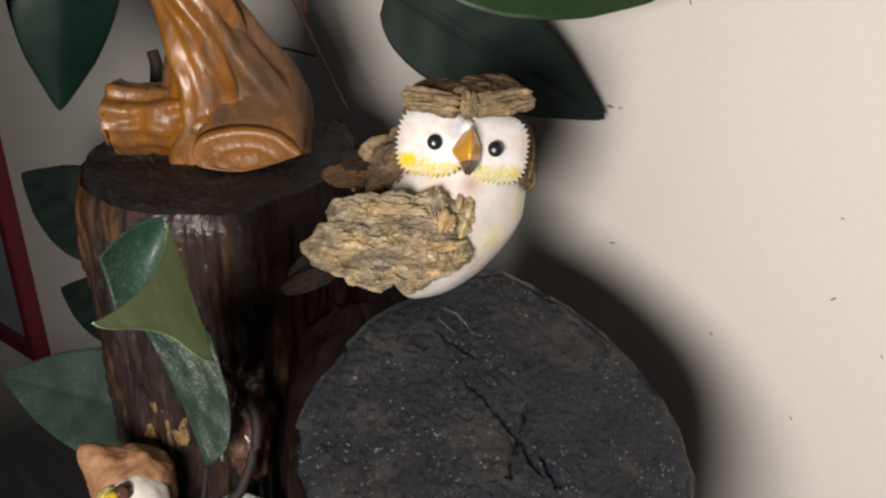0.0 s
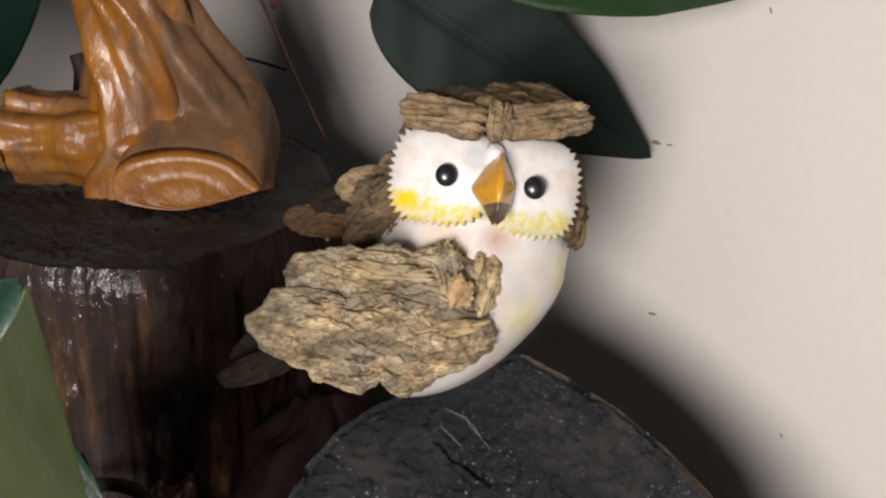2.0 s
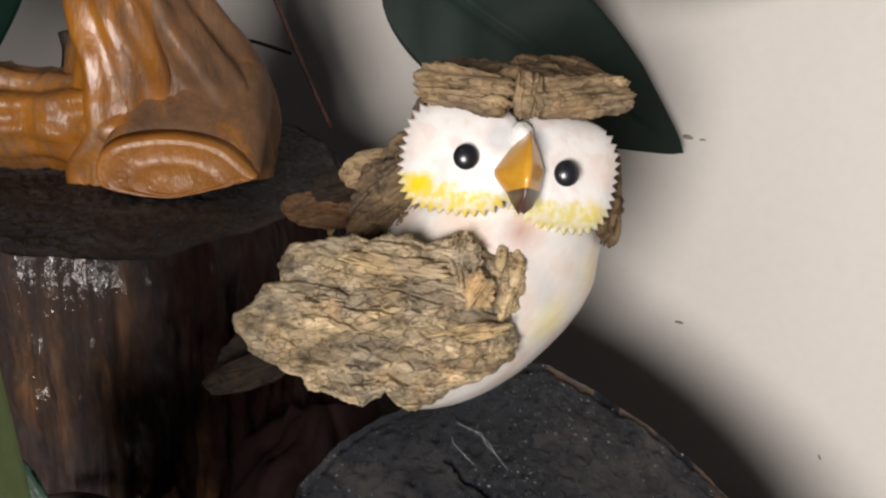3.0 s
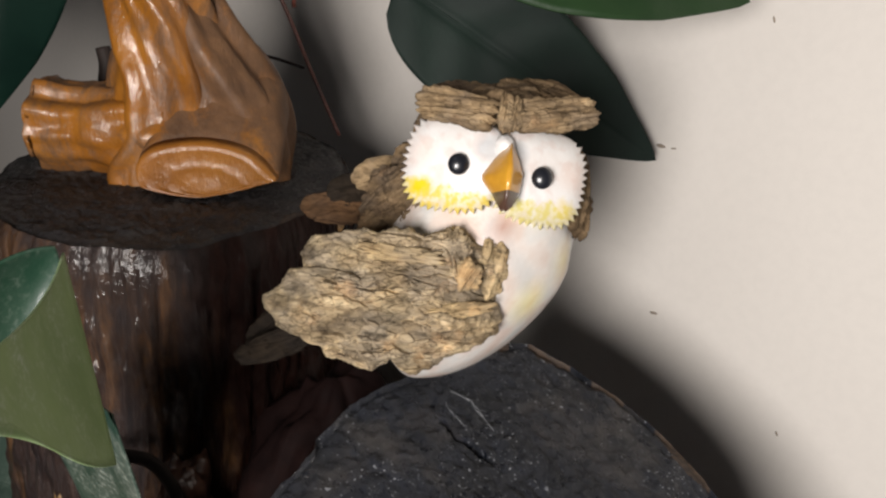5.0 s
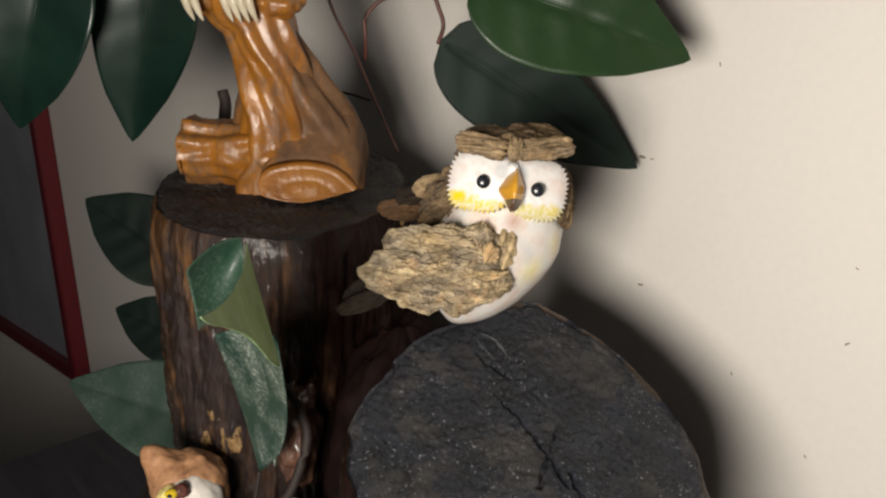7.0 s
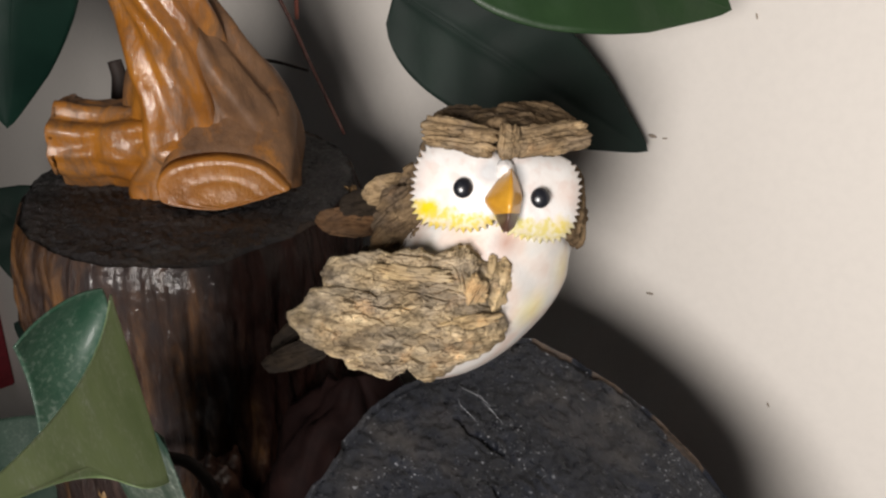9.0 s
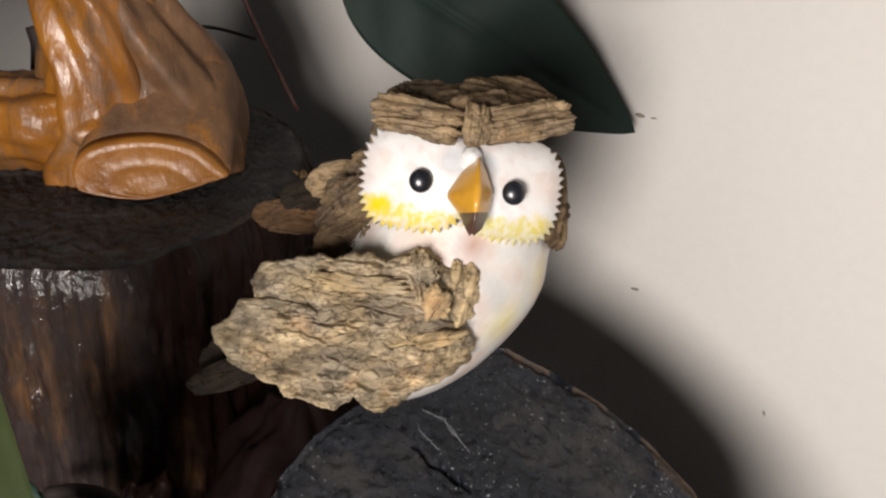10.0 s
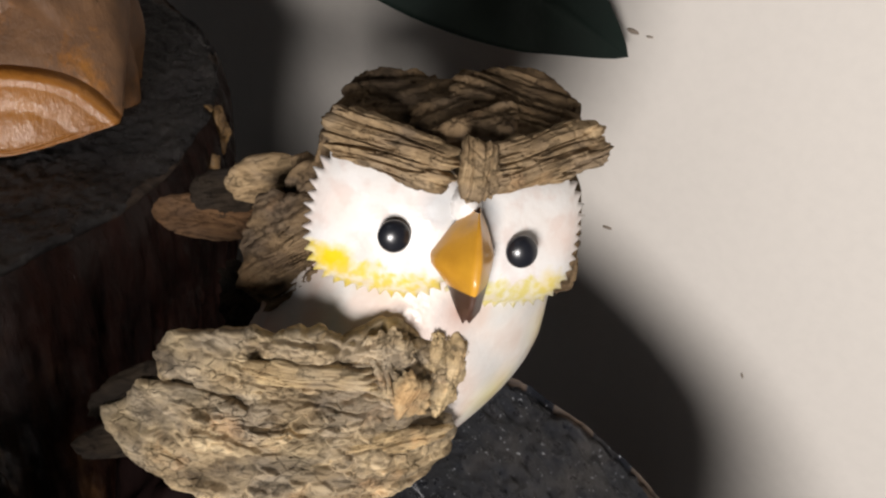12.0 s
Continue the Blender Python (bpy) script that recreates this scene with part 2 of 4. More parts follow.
M_LEAF_DEEP = leaf_green("deep_green_leaf", (0.004, 0.015, 0.011), (0.008, 0.027, 0.019), 0.30)
M_LEAF_DULL = leaf_green("dull_leaf", (0.016, 0.032, 0.023), (0.025, 0.047, 0.034), 0.65, 0.10)
M_LEAF_DUST = leaf_green("dusty_leaf", (0.008, 0.030, 0.020), (0.016, 0.044, 0.030), 0.55, 0.8)
M_LEAF_INNER = leaf_green("inner_leaf", (0.004, 0.026, 0.014), (0.010, 0.040, 0.022), 0.55, 0.22)
M_DUST = leaf_green("grey_dusty_leaf", (0.10, 0.14, 0.11), (0.22, 0.27, 0.23), 0.8, 0.7)
M_STEM = gloss("red_brown_stem", (0.10, 0.03, 0.02), (0.05, 0.016, 0.012), 0.5, 0.0)
M_STEM_DARK = gloss("dark_stem", (0.02, 0.011, 0.008), (0.012, 0.007, 0.005), 0.75, 0.0)
M_PATCH = dull_wood("peeled_tan_wood", (0.045, 0.022, 0.010), (0.30, 0.18, 0.07), 130, 0.6)
M_RED = gloss("red_frame", (0.17, 0.010, 0.018), (0.11, 0.007, 0.012), 0.4, 0.2)
M_SHEET = gloss("pale_sheet", (0.36, 0.37, 0.42), (0.25, 0.26, 0.31), 0.3, 0.3, 12)
M_FLECK = gloss("brown_fleck", (0.36, 0.30, 0.24), (0.24, 0.19, 0.15), 0.8, 0.0)
M_TAN = gloss("tan_orange_hood", (0.46, 0.24, 0.12), (0.26, 0.12, 0.06), 0.6, 0.08, 300)
M_IVORY = gloss("ivory_face", (0.74, 0.70, 0.64), (0.60, 0.54, 0.48), 0.45, 0.2, 200)
M_CHEEK = gloss("yellow_ivory_cheek", (0.72, 0.60, 0.22), (0.62, 0.50, 0.20), 0.45, 0.2, 200)
M_YELLOW = gloss("yellow_eye", (0.75, 0.55, 0.03), (0.6, 0.4, 0.02), 0.3, 0.3)
M_THREAD = gloss("glue_thread", (0.45, 0.47, 0.5), (0.4, 0.4, 0.42), 0.3, 0.2)


# ---- building helpers ----
class Shape:
    """Collects points and faces with a material slot and a paint colour for one mesh."""

    def __init__(self):
        self.v, self.f, self.m, self.c = [], [], [], []

    def add(self, points, faces, slot=0, paint=(1, 1, 1)):
        k = len(self.v)
        self.v += [tuple(p) for p in points]
        self.f += [tuple(i + k for i in q) for q in faces]
        self.m += [slot] * len(faces)
        self.c += [paint(p) for p in points] if callable(paint) else [paint] * len(points)
        return self

    def grid(self, rows, slot=0, paint=(1, 1, 1), loop=False, caps=False):
        """rows: equal lists of points; loop joins each row's ends."""
        n, w = len(rows), len(rows[0])
        pts = [p for r in rows for p in r]
        step = w if loop else w - 1
        faces = [(i * w + j, i * w + (j + 1) % w, (i + 1) * w + (j + 1) % w, (i + 1) * w + j) for i in range(n - 1) for j in range(step)]
        if caps:
            faces += [tuple(range(w))[::-1], tuple((n - 1) * w + j for j in range(w))]
        return self.add(pts, faces, slot, paint)

    def mesh(self, name, mats, smooth=True, paint=False):
        me = bpy.data.meshes.new(name)
        me.from_pydata(self.v, [], self.f)
        for m in mats:
            me.materials.append(m)
        me.polygons.foreach_set("material_index", self.m)
        me.polygons.foreach_set("use_smooth", [smooth] * len(self.f))
        if paint:
            at = me.color_attributes.new("paint", "FLOAT_COLOR", "POINT")
            at.data.foreach_set("color", [x for c in self.c for x in (*c, 1.0)])
        bm = bmesh.new()
        bm.from_mesh(me)
        bmesh.ops.recalc_face_normals(bm, faces=bm.faces)
        bm.to_mesh(me)
        bm.free()
        return me


def part(name, me, parent=None, label=""):
    ob = new(name, me)
    ob.parent = parent
    return tagged(ob, label) if label else ob


def empty(name, place=(0, 0, 0)):
    ob = new(name)
    ob.empty_display_size = 0.01
    ob.location = place
    return ob


def fbm(p, octaves=4, gain=0.5):
    return noise.fractal(Vector(p), 1.0 - gain + 0.5, 2.0, octaves)


def tube(points, radii, sides=10, ridges=None):
    """Rows of a tube along points; ridges(angle, s) scales the radius."""
    pts = [Vector(p) for p in points]
    rows, up = [], Vector((0.13, 0.21, 0.97))
    for i, p in enumerate(pts):
        d = (pts[min(i + 1, len(pts) - 1)] - pts[max(i - 1, 0)]).normalized()
        a = d.cross(up).normalized() if abs(d.dot(up)) < 0.98 else d.cross(Vector((1, 0, 0))).normalized()
        b = d.cross(a).normalized()
        row = []
        for j in range(sides):
            t = 2 * math.pi * j / sides
            r = radii[i] * (ridges(t, i / (len(pts) - 1)) if ridges else 1)
            row.append(p + a * (r * math.cos(t)) + b * (r * math.sin(t)))
        rows.append(row)
    return rows


def smooth_line(points, n):
    """A curve of n points through the given ones."""
    p = [Vector(q) for q in points]
    p = [2 * p[0] - p[1], *p, 2 * p[-1] - p[-2]]
    out = []
    for k in range(n):
        s = k / (n - 1) * (len(p) - 3)
        i = min(int(s), len(p) - 4)
        u = s - i
        a, b, c, d = p[i : i + 4]
        out.append(0.5 * (2 * b + (c - a) * u + (2 * a - 5 * b + 4 * c - d) * u * u + (3 * b - a - 3 * c + d) * u**3))
    return out


def box(size, at=(0, 0, 0), bevel=0.002):
    bm = bmesh.new()
    bmesh.ops.create_cube(bm, size=1.0)
    for v in bm.verts:
        v.co = Vector([a * b for a, b in zip(v.co, size)]) + Vector(at)
    bmesh.ops.bevel(bm, geom=list(bm.edges), offset=bevel, segments=2, affect="EDGES")
    return bm


def box_mesh(name, size, at, mat, bevel=0.002):
    bm = box(size, at, bevel)
    me = bpy.data.meshes.new(name)
    bm.to_mesh(me)
    bm.free()
    me.materials.append(mat)
    return me


# ---- the room: the wall runs at 45 degrees to the first view ----
ROOM = Matrix.Translation((0.077, 0.383, 0)) @ pose(0, 0, 0, 0, 0, -45)  # x along the wall, y into it


def room_slab(name, size, at, mat, label, category):
    ob = new(name, box_mesh(name, size, at, mat, 0.003))
    ob.matrix_world = ROOM
    return tagged(ob, label, category, kind="structure")


wall = room_slab("wall_north", (3.6, 0.10, 2.70), (-0.6, 0.05, 0.60), M_WALL, "cream painted wall with small brown flecks", "wall")
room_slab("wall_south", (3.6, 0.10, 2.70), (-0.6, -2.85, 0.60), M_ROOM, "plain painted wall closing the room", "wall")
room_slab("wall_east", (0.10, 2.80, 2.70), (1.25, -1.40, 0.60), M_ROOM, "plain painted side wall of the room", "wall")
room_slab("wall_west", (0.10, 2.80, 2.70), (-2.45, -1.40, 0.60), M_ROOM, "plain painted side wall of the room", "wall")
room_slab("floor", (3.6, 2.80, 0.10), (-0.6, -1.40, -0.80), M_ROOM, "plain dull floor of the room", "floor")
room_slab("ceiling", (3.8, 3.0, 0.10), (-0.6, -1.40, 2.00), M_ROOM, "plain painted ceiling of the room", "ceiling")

table = tagged(empty("table"), "dark wooden table against the cream wall", "table")
table.matrix_world = ROOM
part("tabletop", box_mesh("tabletop", (0.93, 0.60, 0.03), (0.205, -0.305, -0.060), M_TABLE, 0.003), table)
leg_mesh = box_mesh("leg", (0.05, 0.05, 0.675), (0, 0, -0.4125), M_TABLE, 0.003)
for lx, ly in ((-0.21, -0.55), (0.62, -0.55), (-0.21, -0.06), (0.62, -0.06)):
    part("leg", leg_mesh, table).location = (lx, ly, 0)

# small flecks of dirt on the wall: along it, height, length, tilt
for k, (sx, sz, sl, tilt) in enumerate([(0.001, 0.0913, 0.0034, -8), (-0.0058, 0.1532, 0.0040, 2), (-0.0006, 0.1534, 0.0022, -6), (0.0278, 0.2006, 0.0022, 70), (0.1, 0.1302, 0.0016, 10), (0.102, 0.0980, 0.0026, -40), (0.1231, 0.0815, 0.0016, 50), (0.0545, 0.065, 0.0020, 60), (0.094, 0.041, 0.0020, 50), (0.1096, 0.1917, 0.0014, 0)]):
    s = Shape()
    rows = []
    for i in range(7):
        a = i / 6 * math.pi
        rows.append([(-sl / 2 * math.cos(a), 0.0004 * math.sin(a) * math.cos(t), 0.16 * sl * math.sin(a) * (1 + 0.4 * fbm((a, t, k))) * math.sin(t)) for t in [2 * math.pi * j / 9 for j in range(9)]])
    s.grid(rows, loop=True)
    ob = part("wall_fleck", s.mesh("wall_fleck", [M_FLECK]), wall)
    ob.matrix_basis = pose(sx, -0.0002, sz, 0, tilt, 0)


# ---- the log stand: a tall stump and a lower slanting one ----
stand = tagged(empty("log_stand", (-0.03, 0.28, -0.045)), "dark varnished two-stump log stand with charred tops", "log stand")


def stump(centre, rx, ry, top, seed, bottom_scale=1.0, rough=0.03, rings=80, sides=420, notch=None):
    """Side and top of an upright log; top(x, y) is the height of its cut face."""
    cx, cy = centre

    def rim(t):
        q = (math.cos(t) * 1.3, math.sin(t) * 1.3, seed)
        full = float(np.interp(math.degrees(t), *notch)) if notch else 1.0
        return full + rough * 1.6 * fbm(q, 3) + rough * 0.22 * fbm((q[0] * 5, q[1] * 5, seed), 3)

    side, face = Shape(), Shape()
    rows = []
    for i in range(rings):
        u = i / (rings - 1)
        row = []
        for j in range(sides):
            t = 2 * math.pi * j / sides
            c, s_ = math.cos(t), math.sin(t)
            k = rim(t) * (1 - (1 - bottom_scale) * u)
            ridge = 0.0030 * fbm((c * 8, s_ * 8, u * 1.4 + seed), 4) + 0.0014 * fbm((c * 24, s_ * 24, u * 18 + seed), 4) + 0.0008 * fbm((c * 38, s_ * 38, u * 34 + seed), 4)
            ridge *= min(1.0, 0.2 + 7 * u)
            edge = -0.0022 * max(0.0, 1 - u / 0.05) ** 2
            x = cx + (rx * k + ridge + edge) * c
            y = cy + (ry * k + ridge + edge) * s_
            z0 = top(cx + rx * k * c, cy + ry * k * s_)
            row.append((x, y, z0 * (1 - u) - 0.0452 * u))
        rows.append(row)
    side.grid(rows, loop=True)
    side.add(rows[-1], [tuple(range(sides))[::-1]])
    frows, n = [], 130
    for i in range(n + 1):
        u = max(i / n, 0.002)
        row = []
        for j in range(sides):
            x0, y0, z0 = rows[0][j]
            x, y = cx + (x0 - cx) * u, cy + (y0 - cy) * u
            z = top(x, y) + 0.0008 * fbm((x * 80, y * 80, seed), 4) + 0.0007 * fbm((x * 380, y * 380, seed), 4) - 0.0012 * max(0.0, (u - 0.96) / 0.04) ** 2
            if i == n:
                z = z0
            row.append((x, y, z))
        frows.append(row)
    face.grid(frows, loop=True)
    # bare brown wood where the char has chipped off the rim
    for j in range(sides):
        t = 2 * math.pi * j / sides
        deep = int(11 * (fbm((math.cos(t) * 4, math.sin(t) * 4, seed + 7), 4) + 0.12) * max(0.0, min(1.0, 0.6 + 2 * math.cos(t - 0.6))))
        for i in range(max(0, n - max(0, min(7, deep))), n):
            face.m[i * sides + j] = 1
    return side, face


def tall_top(x, y):
    return 0.1425 + 0.02 * (y - 0.36) + 0.0012 * fbm((x * 30, y * 30, 4), 3)


CRACKS = [((0.008, 0.243), (0.0165, 0.2335)), ((0.0165, 0.2335), (0.0225, 0.227)), ((0.0225, 0.227), (0.0195, 0.212)), ((0.0225, 0.227), (0.0275, 0.2395)), ((0.0225, 0.226), (0.0285, 0.215)), ((-0.002, 0.262), (0.010, 0.254)), ((0.030, 0.221), (0.033, 0.212))]


def low_top(x, y):
    z = 0.1115 - 0.248 * (x + 0.004) + 0.303 * (y - 0.265)
    wx, wy = x + 0.0012 * fbm((x * 200, y * 200, 1), 2), y + 0.0012 * fbm((x * 200, y * 200, 8), 2)
    for (ax, ay), (bx, by) in CRACKS:
        dx, dy = bx - ax, by - ay
        u = max(0.0, min(1.0, ((wx - ax) * dx + (wy - ay) * dy) / (dx * dx + dy * dy)))
        d = math.hypot(wx - ax - u * dx, wy - ay - u * dy)
        z -= 0.0026 * max(0.0, 1 - d / 0.0009)
    return z


def shifted(s):
    s.v = [(x + 0.03, y - 0.28, z + 0.045) for x, y, z in s.v]
    return s


side, face = stump((-0.089, 0.357), 0.055, 0.074, tall_top, 3.0, 0.97)
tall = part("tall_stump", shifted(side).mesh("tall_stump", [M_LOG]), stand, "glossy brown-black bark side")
part("cut_face", shifted(face).mesh("cut_face", [M_TOP, M_RIM]), tall, "dusty dark top")
side, face = stump((0.016, 0.225), 0.0615, 0.0755, low_top, 11.0, 0.94, 0.035, 60, 400, ([0, 84, 108, 128, 150, 168, 188, 200, 360], [1, 1, 0.88, 0.80, 0.79, 0.82, 0.95, 1, 1]))
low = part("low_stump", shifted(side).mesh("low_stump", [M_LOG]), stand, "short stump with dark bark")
part("cut_face", shifted(face).mesh("cut_face", [M_FACE, M_RIM]), low, "charred black cracked cut face")


def lump(name, at, size, mat, parent, seed, jag=0.35, n=26):
    """An uneven chip of wood or bark."""
    s, rows = Shape(), []
    for i in range(n + 1):
        a = math.pi * i / n
        row = []
        for j in range(2 * n):
            t = math.pi * j / n
            d = Vector((math.sin(a) * math.cos(t), math.sin(a) * math.sin(t), math.cos(a)))
            k = 1 + jag * fbm(d * 1.6 + Vector((seed, 0, 0)), 4)
            row.append((at[0] + size[0] * k * d.x, at[1] + size[1] * k * d.y, at[2] + size[2] * k * d.z))
        rows.append(row)
    s.grid(rows, loop=True)
    return part(name, s.mesh(name, [mat]), parent)


for k, (px, py, pz, sx, sz) in enumerate([(-0.103, 0.2895, 0.062, 0.0045, 0.008), (-0.100, 0.2885, 0.048, 0.0048, 0.011), (-0.109, 0.2910, 0.047, 0.0035, 0.007), (-0.096, 0.2865, 0.054, 0.0030, 0.007)]):
    lump("peeled_patch", (px + 0.03, py - 0.2807, pz + 0.045), (sx, 0.0022, sz), M_PATCH, stand, k * 3.1, 0.42, 34)
for k, (px, py, pz) in enumerate([(-0.036, 0.352, 0.137), (-0.0375, 0.344, 0.133)]):
    lump("rim_chip", (px + 0.03, py - 0.28, pz + 0.045), (0.003, 0.004, 0.006), M_PATCH, stand, 20 + k)
# added black lump: makes the shaded gap between the stumps dark
lump("dark_gap_fill", (0.0, 0.010, 0.090), (0.032, 0.030, 0.060), M_GAP_BLACK, stand, 15.0, 0.2, 34)
lump("knot", (-0.0695 + 0.03, 0.280 - 0.28, 0.063 + 0.045), (0.0085, 0.0150, 0.0200), M_KNOT, stand, 12.0, 0.30, 34)
lump("bark_splinter", (-0.1385 + 0.03, 0.328 - 0.28, 0.163), (0.0016, 0.0022, 0.009), M_PATCH, stand, 31)
lump("bark_splinter", (-0.1290 + 0.03, 0.314 - 0.28, 0.125), (0.0014, 0.0020, 0.007), M_PATCH, stand, 33)

# ---- the orange resin tree trunk on the tall stump ----
tree = tagged(empty("tree_trunk_ornament", (-0.08, 0.355, 0.142)), "glossy orange resin tree trunk ornament with cut roots on the stump", "ornament")


def tree_part(name, rows, mat, label=""):
    s = Shape().grid([[(p[0] + 0.08, p[1] - 0.355, p[2] - 0.142) for p in r] for r in rows], loop=True, caps=True)
    return part(name, s.mesh(name, [mat]), tree, label)


def trunk_ridges(t, s):
    return 1 + 0.10 * math.sin(5 * t + 2.2 * s) + 0.05 * math.sin(11 * t - 3 * s) + 0.10 * fbm((math.cos(t) * 1.5, math.sin(t) * 1.5, s * 2), 3)


line = smooth_line([(-0.094, 0.358, 0.141), (-0.0935, 0.357, 0.152), (-0.092, 0.355, 0.166), (-0.091, 0.353, 0.182), (-0.0925, 0.352, 0.198), (-0.097, 0.352, 0.212), (-0.102, 0.352, 0.222), (-0.104, 0.352, 0.236)], 60)
rad = [float(r) for r in np.interp(np.linspace(0, 1, 60), [0, 0.14, 0.28, 0.45, 0.6, 0.75, 0.88, 1], [0.0195, 0.0185, 0.0165, 0.0150, 0.0140, 0.0145, 0.0180, 0.0200])]
tree_part("trunk", tube(line, rad, 90, trunk_ridges), M_RESIN_MID, "ridged glossy orange trunk")
# the grimy root that sweeps down from the trunk to the cut
line = smooth_line([(-0.0905, 0.354, 0.206), (-0.0865, 0.355, 0.192), (-0.0805, 0.357, 0.178), (-0.0755, 0.360, 0.166), (-0.0735, 0.362, 0.155), (-0.0735, 0.362, 0.1415)], 44)
rad = [float(r) for r in np.interp(np.linspace(0, 1, 44), [0, 0.2, 0.45, 0.7, 0.88, 1], [0.0080, 0.0125, 0.0165, 0.0195, 0.0205, 0.0205])]
tree_part("root", tube(line, rad, 80, trunk_ridges), M_RESIN_DULL, "grimy brown-orange root")


def root_ridges(t, s):
    return 1 + 0.05 * math.cos(2 * t + 0.3) + 0.13 * abs(math.sin(4 * t + 0.6)) ** 0.7 + 0.05 * math.sin(11 * t + 2 * s) + 0.16 * fbm((math.cos(t) * 1.5, math.sin(t) * 1.5, s * 3), 4)


# the root stub along the top, and the one that ends in a flat oval cut
tree_part("root", tube(smooth_line([(-0.086, 0.352, 0.156), (-0.100, 0.354, 0.1555), (-0.115, 0.356, 0.1555), (-0.1290, 0.3575, 0.1555), (-0.1310, 0.3577, 0.1555)], 34), [0.0135] * 16 + [0.0130] * 16 + [0.0124, 0.0105], 72, root_ridges), M_RESIN_MID)
# the cut is a low arch with a pointed corner on one side and a blunt one at the bottom
CUT_TURN = [0, 15, 34, 67, 91, 112, 138, 158, 180, 204, 224, 245, 263, 285, 310, 335, 350, 360]
CUT_RADIUS = [0.88, 0.80, 0.79, 0.91, 1.0, 1.05, 1.12, 1.07, 1.0, 1.01, 0.84, 0.76, 0.725, 0.66, 0.67, 0.80, 1.0, 0.88]
rows = []
for i in range(18):
    u = i / 17
    y = 0.362 - 0.0310 * u - (0.0006 if i == 17 else 0)
    k = 1.0 if i < 16 else (0.99 if i == 16 else 0.965)
    tall = 0.021 - 0.0125 * u**1.2
    w, h = (0.0185 + 0.0022 * u) * k, tall * k
    zc = 0.1402 + tall * 0.98
    lean = 0.5 * u**3
    hard = u**4
    row = []
    for j in range(72):
        t = 2 * math.pi * j / 72
        c, s = math.cos(t), math.sin(t)
        wob = 1 + 0.05 * math.sin(3 * t + 1) + 0.05 * fbm((c * 1.5, s * 1.5, u), 3)
        flat = 0.72 if s < 0 else 1.0
        px, pz = wob * math.copysign(abs(c) ** 0.9, c), flat * wob * math.copysign(abs(s) ** 0.9, s)
        r = float(np.interp(math.degrees(t), CUT_TURN, CUT_RADIUS))
        px, pz = px + (r * c - px) * hard, pz + (r * s - pz) * hard
        row.append((-0.0735 + w * px, y + 0.003 * c * u + lean * h * pz + 0.0022 * hard * max(0.0, px) ** 2, zc + h * pz))
    rows.append(row)
# growth rings pressed into the cut, gathered towards its lower edge
last = rows[17]
for k, dip in ((0.955, -0.0002), (0.90, 0.0003), (0.86, 0.0001), (0.70, 0.0001), (0.60, 0.0001), (0.55, 0.0004), (0.50, 0.0), (0.30, 0.0001), (0.06, 0.0001)):
    rows.append([(-0.0745 + (x + 0.0745) * k, y * k + (1 - k) * 0.3284 + dip, 0.1435 + (z - 0.1435) * k) for x, y, z in last])
tree_part("cut_root", rows[:17], M_RESIN_DULL, "grimy end of the front root")
tree_part("cut_end", rows[16:], M_RESIN_CUT, "flat orange cut with growth rings")
# cream claws that grip the top of the trunk
for cx in (-0.1225, -0.1190, -0.1070, -0.1038, -0.1006, -0.0974):
    tree_part("claw", tube(smooth_line([(cx, 0.340, 0.228), (cx + 0.0008, 0.3335, 0.2245), (cx + 0.0024, 0.3335, 0.2185), (cx + 0.0042, 0.3350, 0.2135)], 14), [0.0017, 0.0018, 0.0019, 0.0019, 0.0019, 0.0018, 0.0018, 0.0017, 0.0016, 0.0014, 0.0012, 0.0009, 0.0006, 0.0002], 10), M_CLAW, "cream claw")
lump("knot", (-0.008, -0.008, 0.080), (0.0105, 0.0100, 0.0085), M_RESIN_MID, tree, 5.0, 0.25)
lump("knot", (-0.036, -0.006, 0.080), (0.0075, 0.0090, 0.0080), M_RESIN_MID, tree, 6.0, 0.25)
# ---- the owl ornament on the low stump; millimetres, x across its face, y away from the viewer, z up ----
owl = tagged(empty("owl_ornament"), "white owl ornament with bark wings, orange beak and black bead eyes", "owl ornament")
owl.matrix_world = Matrix.Translation((-0.0027, 0.25002, 0.16175)) @ pose(0, 0, 0, 0, 0, -1.44) @ pose(0, 0, 0, -18.95) @ pose(0, 0, 0, 0, -3.31)


def piece(name, shape, mat, label="", parent=None, smooth=True):
    """A part of the owl ornament, from a shape in millimetres."""
    shape.v = [(x * 0.001, y * 0.001, z * 0.001) for x, y, z in shape.v]
    return part(name, shape.mesh(name, [mat], smooth, True), parent or owl, label)


